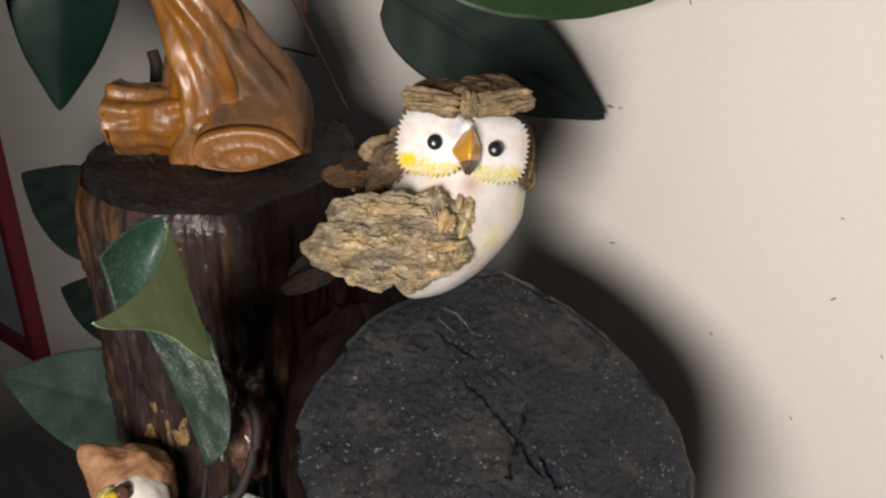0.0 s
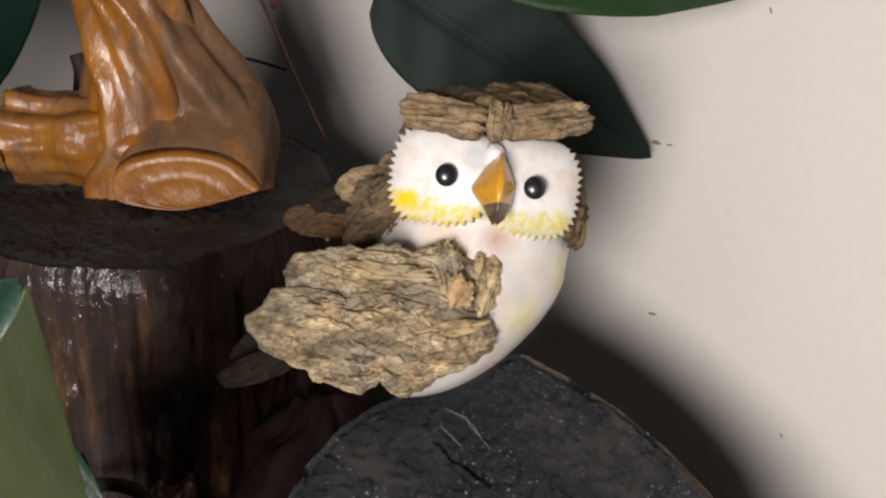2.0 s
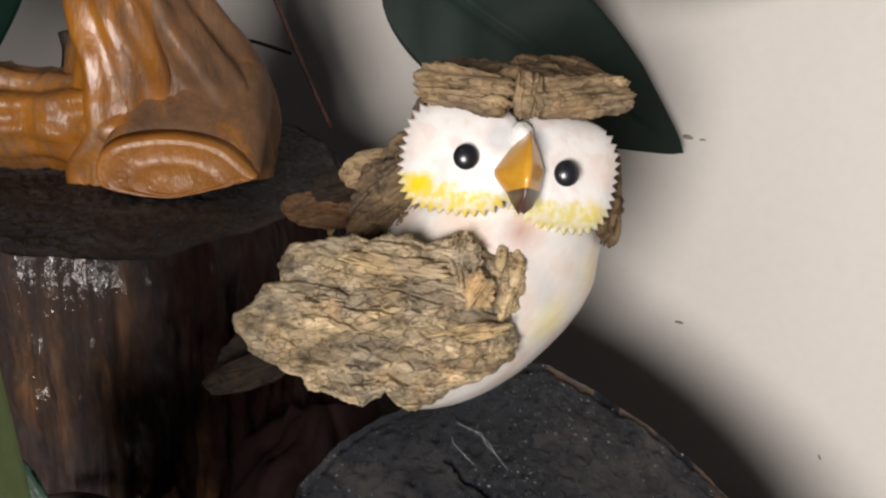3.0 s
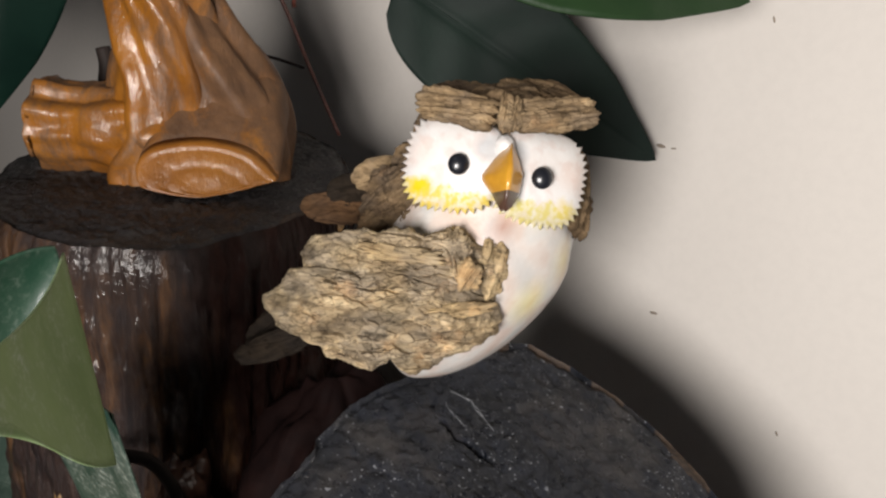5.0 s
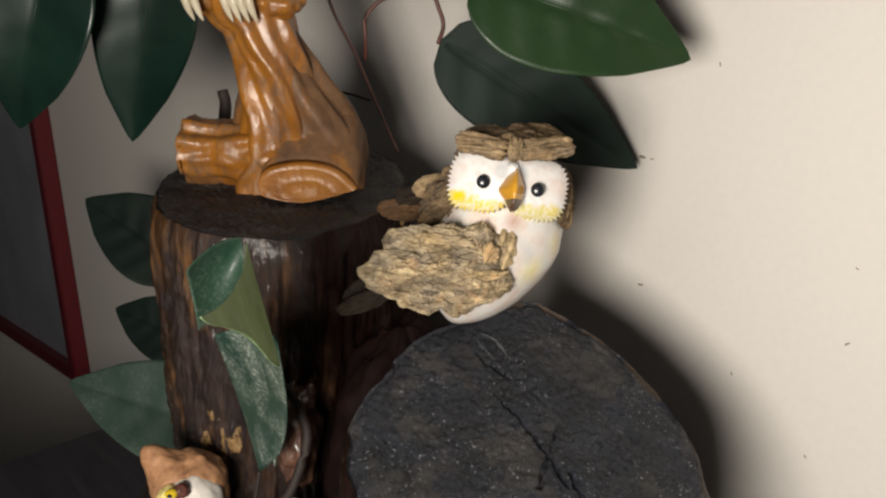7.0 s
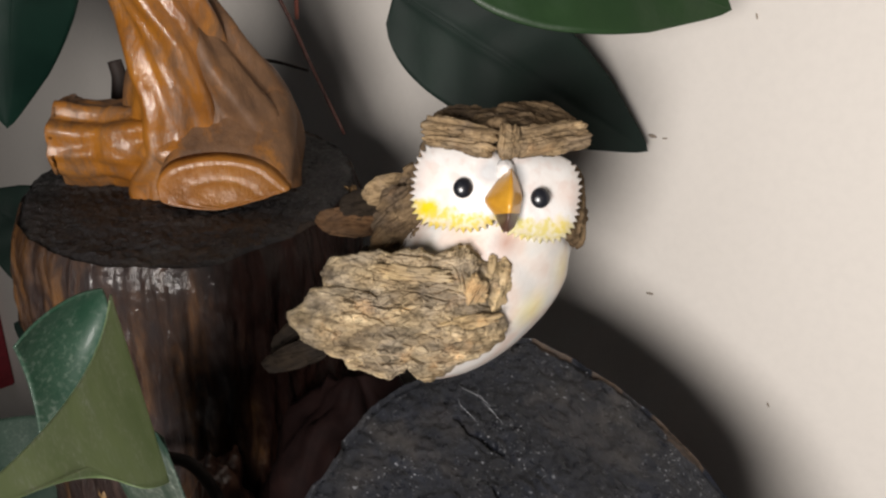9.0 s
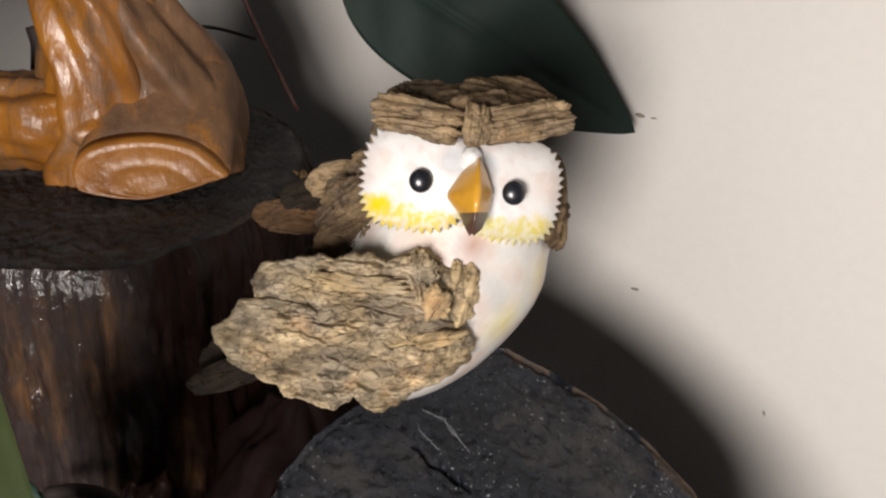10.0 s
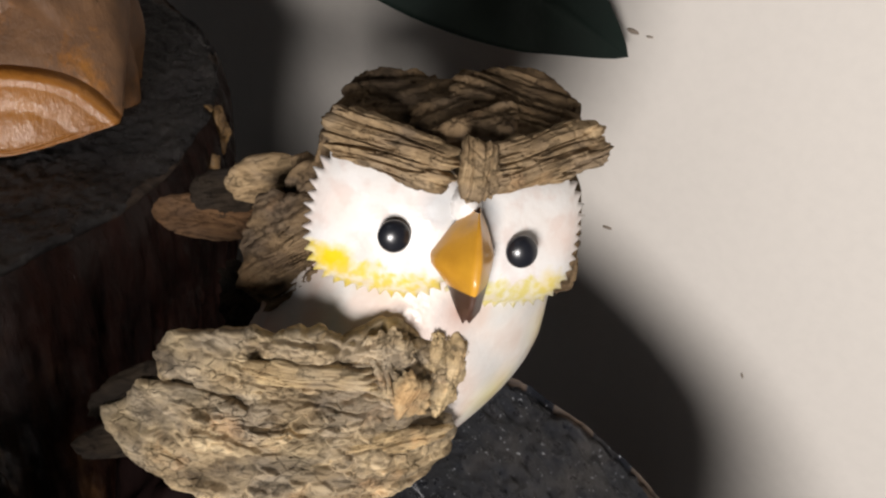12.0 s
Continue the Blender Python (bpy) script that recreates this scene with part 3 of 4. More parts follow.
def relief(x, z, seed, grain):
    """Blocky cracked bark, long along the grain: height in millimetres and the tone of the flake."""
    c, s = math.cos(grain), math.sin(grain)
    a, b = x * c + z * s, -x * s + z * c
    a += 1.2 * fbm((a * 0.11, b * 0.11, seed + 3), 3)
    b += 1.5 * fbm((a * 0.07, b * 0.13, seed), 4)
    n = fbm((a * 0.05, b * 0.22, seed + 5), 4)
    h, tone = 0.9 * n, 1.0
    for sx, sz, rise, cut, wide in ((9.0, 2.9, 1.0, 1.2, 0.17), (2.8, 1.35, 0.62, 0.85, 0.26)):
        d, pts = noise.voronoi(Vector((a / sx, b / sz, seed * 1.7)))
        lot = noise.cell(pts[0] * 37.7 + Vector((0.3, 0.7, 0.1)))
        gap = max(0.0, 1 - (d[1] - d[0]) / wide)
        h += rise * (lot - 0.5) * (1 - gap) - cut * gap
        tone *= 0.90 + 0.22 * lot
    h += 0.22 * fbm((a * 0.5, b * 1.2, seed + 2), 3)
    cool = 0.5 + 0.5 * n
    return h, (tone * (0.97 + 0.06 * cool), tone, tone * (1.03 - 0.08 * cool))


def layers(x, z, seed, grain):
    """Split wood: thin layers with steps and grooves along the grain."""
    c, s = math.cos(grain), math.sin(grain)
    a, b = x * c + z * s, -x * s + z * c
    b += 0.9 * fbm((a * 0.06, b * 0.10, seed), 3)
    n = fbm((a * 0.03, b * 0.42, seed + 4), 3)
    step = math.floor(n * 4) / 4
    split = max(0.0, 1 - abs(fbm((a * 0.035, b * 0.50, seed + 8), 3)) * 9)
    across = max(0.0, 1 - abs(fbm((a * 0.16, b * 0.10, seed + 6), 3)) * 14)
    h = 1.3 * step + 0.5 * n - 1.1 * split - 0.35 * across + 0.25 * fbm((a * 0.12, b * 1.9, seed + 2), 3)
    tone = 0.86 + 0.30 * (step + 0.35) + 0.16 * fbm((a * 0.08, b * 0.9, seed + 1), 3)
    return h, (tone * 1.03, tone, tone * 0.95)


def bark_slab(name, at, half, thick, turn, seed, grain=0.0, jag=0.16, amount=1.0, bend=None, power=2.4, rings=46, sides=150, mat=None, skin=relief, flat=5, outline=None):
    """A bark chip: outline in its own x-z plane, thick towards -y, turned by Euler degrees.
    outline: (turn, reach) pairs in place of the half widths."""
    m, s_ = pose(0, 0, 0, *turn), Shape()
    if outline:
        turns, reach = zip(*outline)
        turns, reach = [turns[-1] - 360, *turns, turns[0] + 360], [reach[-1], *reach, reach[0]]
    for front in (True, False):
        rows, tones = [], []
        for i in range(rings + 1):
            if not front and i % 4:
                continue
            u = max(i / rings, 0.01)
            row = []
            for j in range(sides):
                t = 2 * math.pi * j / sides
                c, s = math.cos(t), math.sin(t)
                rx, rz = half
                if outline:
                    r, rx, rz = float(np.interp(math.degrees(t), turns, reach)), 1.0, 1.0
                    r *= 1 + jag * 0.4 * fbm((c * 6, s * 6, seed), 4)
                else:
                    r = (abs(c) ** power + abs(s) ** power) ** (-1 / power)
                    r *= 1 + jag * fbm((c * 1.4, s * 1.4, seed + 30), 3) + jag * 0.5 * fbm((c * 5, s * 5, seed), 3)
                x, z = rx * r * u * c, rz * r * u * s
                dome = max(0.0, 1 - u**flat) ** 0.5
                tone = (1, 1, 1)
                if front:
                    h, tone = skin(x + at[0], z + at[2], seed, grain)
                    y = -thick * (0.25 + 0.75 * dome) - amount * h * min(1, (1 - u) * 8 + 0.3)
                else:
                    y = thick * 0.5 * dome
                if i == rings:
                    y = -thick * 0.2
                y += bend(x, z) if bend else 0
                p = m @ Vector((x, y, z))
                row.append((p.x + at[0], p.y + at[1], p.z + at[2]))
                tones.append(tone)
            rows.append(row)
        k = len(s_.c)
        s_.grid(rows, loop=True)
        s_.c[k:] = tones
    return piece(name, s_, mat or M_BARK)


def blob(name, at, rad, mat, paint=(1, 1, 1), shear=0.0, rough=0.0, seed=0, n=40, label=""):
    rows = []
    for i in range(n + 1):
        a = math.pi * i / n
        row = []
        for j in range(2 * n):
            t = math.pi * j / n
            d = Vector((math.sin(a) * math.cos(t), math.sin(a) * math.sin(t), math.cos(a)))
            k = 1 + rough * fbm(d * 1.7 + Vector((seed, seed, 0)), 4)
            z = rad[2] * k * d.z
            row.append((at[0] + rad[0] * k * d.x + shear * z, at[1] + rad[1] * k * d.y, at[2] + z))
        rows.append(row)
    return piece(name, Shape().grid(rows, 0, paint, loop=True), mat, label)


def near(p, q, r):
    d = math.sqrt(sum((a - b) ** 2 for a, b in zip(p, q)))
    return max(0.0, 1 - d / r) ** 1.5


def tint(c, k, other):
    return tuple(a * (1 - k) + b * k for a, b in zip(c, other))


def body_paint(p):
    k = fbm((p[0] * 0.16, p[1] * 0.16, p[2] * 0.10), 4)
    c = tint((0.72, 0.685, 0.65), max(0.0, min(0.75, 1.5 * k)), (0.64, 0.50, 0.43))
    c = tint(c, max(0.0, min(0.6, -1.2 * k)), (0.56, 0.60, 0.61))
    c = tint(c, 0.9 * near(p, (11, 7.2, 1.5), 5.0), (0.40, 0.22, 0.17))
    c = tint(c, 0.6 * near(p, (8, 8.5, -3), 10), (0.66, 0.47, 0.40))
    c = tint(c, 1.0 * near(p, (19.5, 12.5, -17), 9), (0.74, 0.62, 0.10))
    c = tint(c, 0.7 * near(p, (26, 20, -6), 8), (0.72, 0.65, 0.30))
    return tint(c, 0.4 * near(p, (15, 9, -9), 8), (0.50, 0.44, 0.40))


# body: one egg that narrows to the neck; height, centre, radii
rows = []
for i in range(90):
    z = -34.6 + 58.0 * (i / 89)
    low = math.sqrt(max(0.0, 1 - ((z + 8.2) / 26.45) ** 2)) if z < -8.2 else 1.0
    k = low if z < -8.2 else float(np.interp(z, [-8.2, 0, 6, 12, 18, 23.4], [1.0, 0.955, 0.90, 0.84, 0.68, 0.30]))
    cx = float(np.interp(z, [-36.6, 6, 14, 24], [-8.6, 8.4, 9.6, 9.6]))
    cy = float(np.interp(z, [-36.6, -8, 0, 6, 24], [31.0, 30.5, 30.1, 29.5, 31.5]))
    slim = 1 - 0.4 * max(0.0, min(1.0, (-z - 12) / 20))
    rows.append([(cx + (24.0 * k + 0.01) * (slim if math.cos(t) < 0 else 1 + 0.05 * math.exp(-(((z + 12) / 10) ** 2))) * math.cos(t) * (1 + 0.012 * fbm((math.cos(t) * 2, math.sin(t) * 2, z * 0.1), 3)), cy + (24.5 * k + 0.01) * math.sin(t), z) for t in [2 * math.pi * j / 96 for j in range(96)]])
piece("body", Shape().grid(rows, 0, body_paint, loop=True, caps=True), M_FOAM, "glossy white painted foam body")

HEAD = Matrix.Translation((9.6, 5.0, 13.2)) @ pose(0, 0, 0, 0, 9.0, 3.0)


def lobe(side):
    """One half of the toothed white face: a rounded plate that curves back at its outer side."""
    def shape(t, u):
        c, s = math.cos(t), math.sin(t)
        r = (abs(c) ** 3 + abs(s) ** 3) ** (-1 / 3)
        x, z = 10.6 * r * c, 11.0 * r * s
        if s < 0:
            z *= 1 - 0.22 * (0.5 + 0.5 * math.copysign(c * c, -c * side))
        return x * u, z * u

    def place(x, z, u):
        xx = side * 9.3 + x
        y = 0.36 * math.sqrt(xx * xx + 6) - 3.4 + 0.010 * z * z + 2.0 * u**6 - 1.2 * (1 - u * u)
        p = HEAD @ Vector((xx, y, z))
        return (p.x, p.y, p.z)

    def paint(p):
        q = HEAD.inverted() @ Vector(p)
        x, z = (q.x - side * 9.3) * side, q.z
        c = tint((0.78, 0.765, 0.75), max(0.0, min(0.55, 1.5 * fbm((q.x * 0.3, z * 0.3, side * 3), 4))), (0.70, 0.60, 0.56))
        edge = -z - 4.9 + 2.2 * fbm((q.x * 0.45, z * 0.45, 2 + side), 4) + 0.10 * max(0.0, x)
        low = max(0.0, min(1.0, edge / 0.9)) * max(0.35, min(1.0, 0.72 + 1.0 * fbm((q.x * 0.8, z * 0.8, 5), 3)))
        c = tint(c, 0.9 * low, (0.74, 0.57, 0.05) if side < 0 else (0.66, 0.58, 0.16))
        c = tint(c, min(1.0, 1.5 * max(0.0, 1 - math.hypot(x - 6.6, (z + 5.6) * 1.2 + 1.6 * fbm((q.x * 0.5, z * 0.5, 8), 3)) / 3.4)) * (1 if side < 0 else 0.4), (0.79, 0.59, 0.015))
        c = tint(c, 0.40 * max(0.0, 1 - math.hypot(x - 7.5, z - 2) / 4.5), (0.80, 0.56, 0.46))
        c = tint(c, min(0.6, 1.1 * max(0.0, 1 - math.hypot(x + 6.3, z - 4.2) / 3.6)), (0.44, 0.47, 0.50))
        return c

    sides, rings = 264, 26
    rows = []
    for i in range(rings + 1):
        u = max(i / rings, 0.01)
        row = []
        for j in range(sides):
            t = 2 * math.pi * j / sides
            x, z = shape(t, u)
            if i >= rings - 1:
                outer = math.cos(t) * side > -0.35 and math.sin(t) < 0.80 or math.sin(t) < -0.55
                tooth = (0.075 if outer else 0.0) * (1 - abs((j % 6) - 3) / 3 * 2) * (0.8 + 0.5 * fbm((t * 9, side, 1), 2))
                x, z = x * (1 + (tooth if i == rings else tooth * 0.3)), z * (1 + (tooth if i == rings else tooth * 0.3))
            row.append(place(x, z, u))
        rows.append(row)
    back = []
    for x, y, z in rows[-1]:
        p = HEAD.inverted() @ Vector((x, y, z))
        p = HEAD @ Vector((p.x * 0.985, p.y + 1.1, p.z * 0.985))
        back.append((p.x, p.y, p.z))
    rows.append(back)
    return piece("face_plate", Shape().grid(rows, 0, paint, loop=True), M_FOAM, "white toothed face plate with yellow lower edge")


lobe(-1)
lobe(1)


def head_shell():
    s, n = Shape(), 64
    rows = []
    for i in range(n + 1):
        a = math.pi * i / n
        row = []
        for j in range(2 * n):
            t = math.pi * j / n
            d = Vector((math.sin(a) * math.cos(t), math.sin(a) * math.sin(t), math.cos(a)))
            q = Vector((18.2 * d.x, 16.5 + 14.5 * d.y, 0.5 + 12.4 * d.z)) * (1 + 0.06 * fbm(d * 1.7, 3))
            q += d * (0.9 * layers(q.z * 1.3 + q.y, q.x, 3, 0.2)[0])
            row.append(tuple(HEAD @ q))
        rows.append(row)
    return piece("head_shell", s.grid(rows, loop=True), M_BARK)


head_shell()
blob("bridge", (11.0, 3.4, 18.4), (2.2, 2.8, 2.6), M_FOAM, (0.77, 0.755, 0.74), 0, 0.08, 4, 24)
blob("bead_eye", (1.2, 2.0, 14.6), (2.25, 1.3, 2.3), M_EYE, n=20, label="glossy black bead eye")
blob("bead_eye", (18.9, 2.9, 11.8), (2.25, 1.3, 2.35), M_EYE, n=20, label="glossy black bead eye")

# beak: rounded triangles from the bridge down to the dark tip
rows, tips = [], []
for i in range(25):
    u = i / 24
    z = 18.7 - 14.0 * u
    left = float(np.interp(u, [0, 0.05, 0.19, 0.46, 0.53, 0.64, 0.74, 0.9, 1], [11.8, 11.2, 9.0, 6.1, 6.0, 7.1, 8.2, 9.0, 9.8]))
    right = float(np.interp(u, [0, 0.2, 0.46, 0.74, 0.92, 1], [12.6, 13.8, 14.8, 14.0, 12.5, 10.8]))
    ridge = float(np.interp(u, [0, 0.4, 0.7, 1], [12.1, 11.8, 11.1, 10.4]))
    front = float(np.interp(u, [0, 0.15, 0.35, 0.6, 0.85, 1], [-2.0, -4.2, -5.9, -7.0, -6.2, -4.2]))
    back = 2.4 if u < 0.75 else 2.4 - 20 * (u - 0.75)
    row = [(left + 0.1, back, z), (left, back - 1.4, z)]
    for k in range(11):
        a = -0.9 + 1.8 * k / 10
        x = ridge + (ridge - left if a < 0 else right - ridge) * a
        row.append((x, front + abs(a) ** 1.12 * (back - 2.0 - front), z - 0.4 * abs(a)))
    row += [(right, back - 1.4, z), (right - 0.1, back, z)]
    (rows if u <= 0.70 else tips).append(row)
    if abs(u - 17 / 24) < 0.02 and tips:
        rows.append(row)
beak = piece("beak", Shape().grid(rows), M_BEAK, "orange beak")
piece("beak_tip", Shape().grid(tips), M_TIP, "dark brown tip", beak)

# the near wing: overlapping bark plates that curve round the body
def wing_bend(x, z):
    return 0.0135 * x * x + 0.012 * z * z


UPPER_WING = [(4, 22.4), (13, 24.4), (17, 20.6), (27, 17.6), (42, 15.7), (46, 13.2), (55, 10.1), (114, 9.9), (144, 15.1), (157, 20.1), (168, 21.7), (178, 20.6), (200, 17.0), (235, 11.0), (270, 9.5), (305, 11.0), (330, 16.0), (345, 22.1), (360, 23.7)]
LOWER_WING = [(4, 22.7), (13, 19.0), (47, 11.3), (129, 9.3), (154, 20.6), (161, 24.1), (170, 26.6), (176, 28.3), (180, 28.0), (188, 25.2), (196, 20.0), (207, 16.8), (227, 14.4), (252, 12.6), (273, 10.2), (284, 12.6), (294, 14.3), (321, 15.0), (338, 20.1), (349, 23.7), (357, 25.0)]
bark_slab("wing_plate", (-11.5, 3.2, -8.8), (24.0, 8.8), 4.0, (0, 0, 0), 1.0, -0.08, 0.16, 1.0, wing_bend, 2.8, 100, 360, flat=11, outline=UPPER_WING)
bark_slab("wing_plate", (-13.4, 1.4, -16.8), (27.0, 12.0), 4.0, (0, 0, 0), 2.0, -0.10, 0.16, 1.0, wing_bend, 2.05, 110, 400, flat=11, outline=LOWER_WING)
bark_slab("wing_chip", (8.4, 6.6, -7.6), (3.6, 6.0), 1.6, (0, 12, 24), 3.0, 1.4, 0.35, 0.7, None, 3.4, 30, 90, M_BARK_PALE, layers)
bark_slab("wing_chip", (0.2, 2.4, -2.4), (3.8, 3.6), 2.0, (0, -20, 0), 4.0, 1.0, 0.4, 0.9, None, 2.4, 28, 90)
bark_slab("wing_chip", (3.4, 1.9, -8.8), (2.8, 3.2), 2.0, (0, 8, 12), 5.0, 1.2, 0.3, 0.6, None, 2.8, 26, 80, M_BARK_PALE, layers)
bark_slab("wing_chip", (0.4, 1.7, -6.6), (1.7, 4.4), 2.0, (0, -24, 8), 33.0, 1.4, 0.4, 0.8, None, 2.4, 24, 70)
bark_slab("wing_chip", (-10.2, 0.1, -4.4), (8.6, 1.9), 1.8, (0, 7, 0), 21.0, -0.1, 0.30, 0.5, None, 3.4, 28, 110, M_BARK_PALE, layers)
bark_slab("wing_chip", (0.0, 2.2, -16.6), (8.4, 1.7), 1.6, (0, -8, 10), 41.0, 0.1, 0.35, 0.5, None, 2.6, 26, 100, M_BARK_PALE, layers)
# bark on the shoulder and the side of the head
bark_slab("shoulder_plate", (-13.2, 22.5, 6.0), (9.6, 10.2), 3.4, (0, 24, -32), 6.0, 1.0, 0.24, 1.1, None, 2.4, 40, 120, M_BARK_BROWN, layers)
bark_slab("shoulder_plate", (-14.0, 28.0, 2.0), (12.0, 9.5), 3.2, (0, 14, -62), 23.0, 0.9, 0.22, 1.1, None, 2.6, 40, 120, M_BARK_BROWN, layers)
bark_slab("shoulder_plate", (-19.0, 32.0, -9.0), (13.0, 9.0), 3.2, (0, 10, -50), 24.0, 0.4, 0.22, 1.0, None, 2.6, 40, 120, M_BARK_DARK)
bark_slab("head_plate", (-8.0, 21.0, 11.5), (10.5, 10.0), 3.0, (0, 24, -60), 8.0, 1.1, 0.22, 1.0, None, 2.6, 36, 110, M_BARK_BROWN, layers)
bark_slab("head_plate", (-5.6, 15.5, 18.0), (8.5, 9.0), 2.2, (0, 16, -72), 27.0, 1.2, 0.18, 0.9, None, 2.6, 36, 110, M_BARK_BROWN, layers)
bark_slab("head_plate", (28.0, 21.0, 8.5), (6.0, 10.0), 3.0, (0, 0, 62), 9.0, 1.4, 0.2, 1.0, None, 2.4, 30, 90, M_BARK_BROWN, layers)
# feather-shaped chips of the tail and the wing tip
bark_slab("feather_chip", (-28.6, 43.0, 6.6), (10.8, 4.3), 1.8, (0, 4, -12), 10.0, 0.0, 0.10, 0.5, None, 2.1, 22, 70, M_BARK_RED, layers)
bark_slab("feather_chip", (-18.0, 36.0, 15.0), (7.2, 4.2), 2.0, (0, -12, -12), 11.0, 0.0, 0.10, 0.45, None, 2.1, 22, 70, M_BARK_BROW, layers)
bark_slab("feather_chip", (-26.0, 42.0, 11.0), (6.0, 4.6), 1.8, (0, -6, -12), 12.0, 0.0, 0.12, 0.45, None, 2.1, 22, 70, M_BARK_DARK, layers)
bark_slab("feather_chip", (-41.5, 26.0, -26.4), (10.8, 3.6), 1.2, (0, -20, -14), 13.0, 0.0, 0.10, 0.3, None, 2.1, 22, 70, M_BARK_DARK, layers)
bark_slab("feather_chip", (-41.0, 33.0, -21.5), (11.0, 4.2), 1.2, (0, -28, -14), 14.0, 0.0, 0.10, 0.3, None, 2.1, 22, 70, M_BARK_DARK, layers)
# brow and crown of bark
bark_slab("brow_plate", (1.2, 3.0, 26.2), (9.6, 3.4), 3.2, (-12, 16, -30), 15.0, 0.1, 0.20, 0.8, None, 5.0, 54, 220, M_BARK_BROW, layers, 14)
bark_slab("brow_plate", (21.2, 3.6, 25.0), (10.4, 3.6), 3.4, (-12, -6, 28), 16.0, 0.05, 0.20, 0.8, None, 4.6, 54, 220, M_BARK_BROW, layers, 14)
bark_slab("brow_chip", (11.6, -2.4, 24.6), (2.5, 4.2), 2.6, (-14, 4, 0), 17.0, 1.5, 0.22, 0.7, None, 3.6, 34, 110, M_BARK_BROW, layers, 10)
bark_slab("crown_plate", (3.0, 12.0, 29.2), (9.6, 9.0), 2.2, (-66, 10, -14), 18.0, 0.5, 0.26, 0.7, None, 3.4, 40, 130, M_BARK_BROWN, layers, 8)
bark_slab("crown_plate", (18.6, 11.5, 29.6), (10.0, 8.6), 2.0, (-58, 6, 10), 19.0, -0.4, 0.20, 0.6, None, 2.6, 40, 130, M_BARK_BROWN, layers, 8)
bark_slab("crown_plate", (11.0, 9.5, 29.9), (8.5, 8.5), 2.0, (-74, 3, 0), 25.0, 0.6, 0.22, 0.6, None, 2.8, 36, 110, M_BARK_BROWN, layers, 8)
bark_slab("crown_plate", (11.5, 20.5, 29.0), (15.0, 8.5), 2.6, (-78, 4, 0), 20.0, 0.0, 0.24, 0.7, None, 2.8, 40, 130, M_BARK_BROWN, layers, 8)

# ---- the smaller owl ornament on the table ----
OWL_CENTRE = (-0.1115, 0.266, -0.045)
small = tagged(empty("owl_ornament"), "small tan and ivory owl ornament with yellow eyes on the table", "owl ornament")
small.matrix_world = Matrix.Translation(OWL_CENTRE) @ pose(0, 0, 0, 0, 0, -58)


def small_blob(name, at, rad, mat, rough=0.04, seed=0.0, n=28, horn=0.0):
    rows = []
    for i in range(n + 1):
        a = math.pi * i / n
        row = []
        for j in range(2 * n):
            t = math.pi * j / n
            d = Vector((math.sin(a) * math.cos(t), math.sin(a) * math.sin(t), math.cos(a)))
            k = 1 + rough * fbm(d * 2 + Vector((seed, 0, 0)), 4)
            k *= 1 + horn * max(0.0, d.dot(Vector((-0.44, -0.60, 0.67)))) ** 16
            row.append((at[0] + rad[0] * k * d.x, at[1] + rad[1] * k * d.y, at[2] + rad[2] * k * d.z))
        rows.append(row)
    return part(name, Shape().grid(rows, loop=True).mesh(name, [mat]), small)


small_blob("body", (0.0, 0.004, 0.0435), (0.019, 0.018, 0.044), M_IVORY, 0.05, 1)
small_blob("hood", (0.0, 0.002, 0.0882), (0.0155, 0.0150, 0.0145), M_TAN, 0.09, 2, 40, 0.55)
small_blob("face_plate", (0.0082, 0.0005, 0.0885), (0.0122, 0.0115, 0.0112), M_IVORY, 0.06, 3)
small_blob("cheek", (0.0112, -0.0085, 0.0925), (0.0052, 0.0052, 0.0064), M_CHEEK, 0.08, 9)
small_blob("eye_shade", (0.0150, -0.0050, 0.0985), (0.0028, 0.0032, 0.0030), M_STEM, 0.15, 5, 16)
small_blob("eye_ring", (0.0158, -0.0088, 0.0990), (0.0022, 0.0024, 0.0016), M_YELLOW, 0.0, 6, 16)
small_blob("bead_eye", (0.0172, -0.0097, 0.0992), (0.0010, 0.0011, 0.0008), M_EYE, 0.0, 7, 12)

# ---- artificial vine: leaves and stems ----
vine = tagged(empty("artificial_vine", (0, 0.37, 0.20)), "artificial vine with glossy dark green leaves hanging by the wall", "artificial plant")
trailer = tagged(empty("artificial_vine", (-0.10, 0.26, -0.044)), "dusty artificial vine with curled leaves round the stump", "artificial plant")


def leaf_rows(base_at, tip, width, facing, fold=0.18, droop=0.05, ripple=0.018, n=36, w=24):
    """Rows of points of a leaf from base to tip; facing: the way its upper side looks."""
    a, b = Vector(base_at), Vector(tip)
    along = b - a
    length = along.length
    along.normalize()
    across = along.cross(Vector(facing)).normalized()
    up = across.cross(along).normalized()
    rows = []
    for i in range(n + 1):
        s = i / n
        half = width / 2 * (math.sin(math.pi * min(1.0, s**0.62)) ** 0.72 if 0 < s < 1 else 0.0)
        half *= 1.0 if s < 0.75 else 1 - 0.22 * ((s - 0.75) / 0.25)
        mid = a + along * (s * length) + up * (droop * length * math.sin(math.pi * s))
        row = []
        for j in range(w + 1):
            q = 2 * j / w - 1
            lift = fold * half * abs(q) ** 1.3 + 0.035 * half * math.sin(9 * s + 2 * q) * abs(q) - 2.6 * ripple * half * math.exp(-((q / 0.07) ** 2))
            lift += ripple * half * math.sin(34 * (s - 0.12 * abs(q))) * (1 - abs(q)) ** 0.4
            row.append(mid + across * (half * q) + up * lift)
        rows.append(row)
    return rows


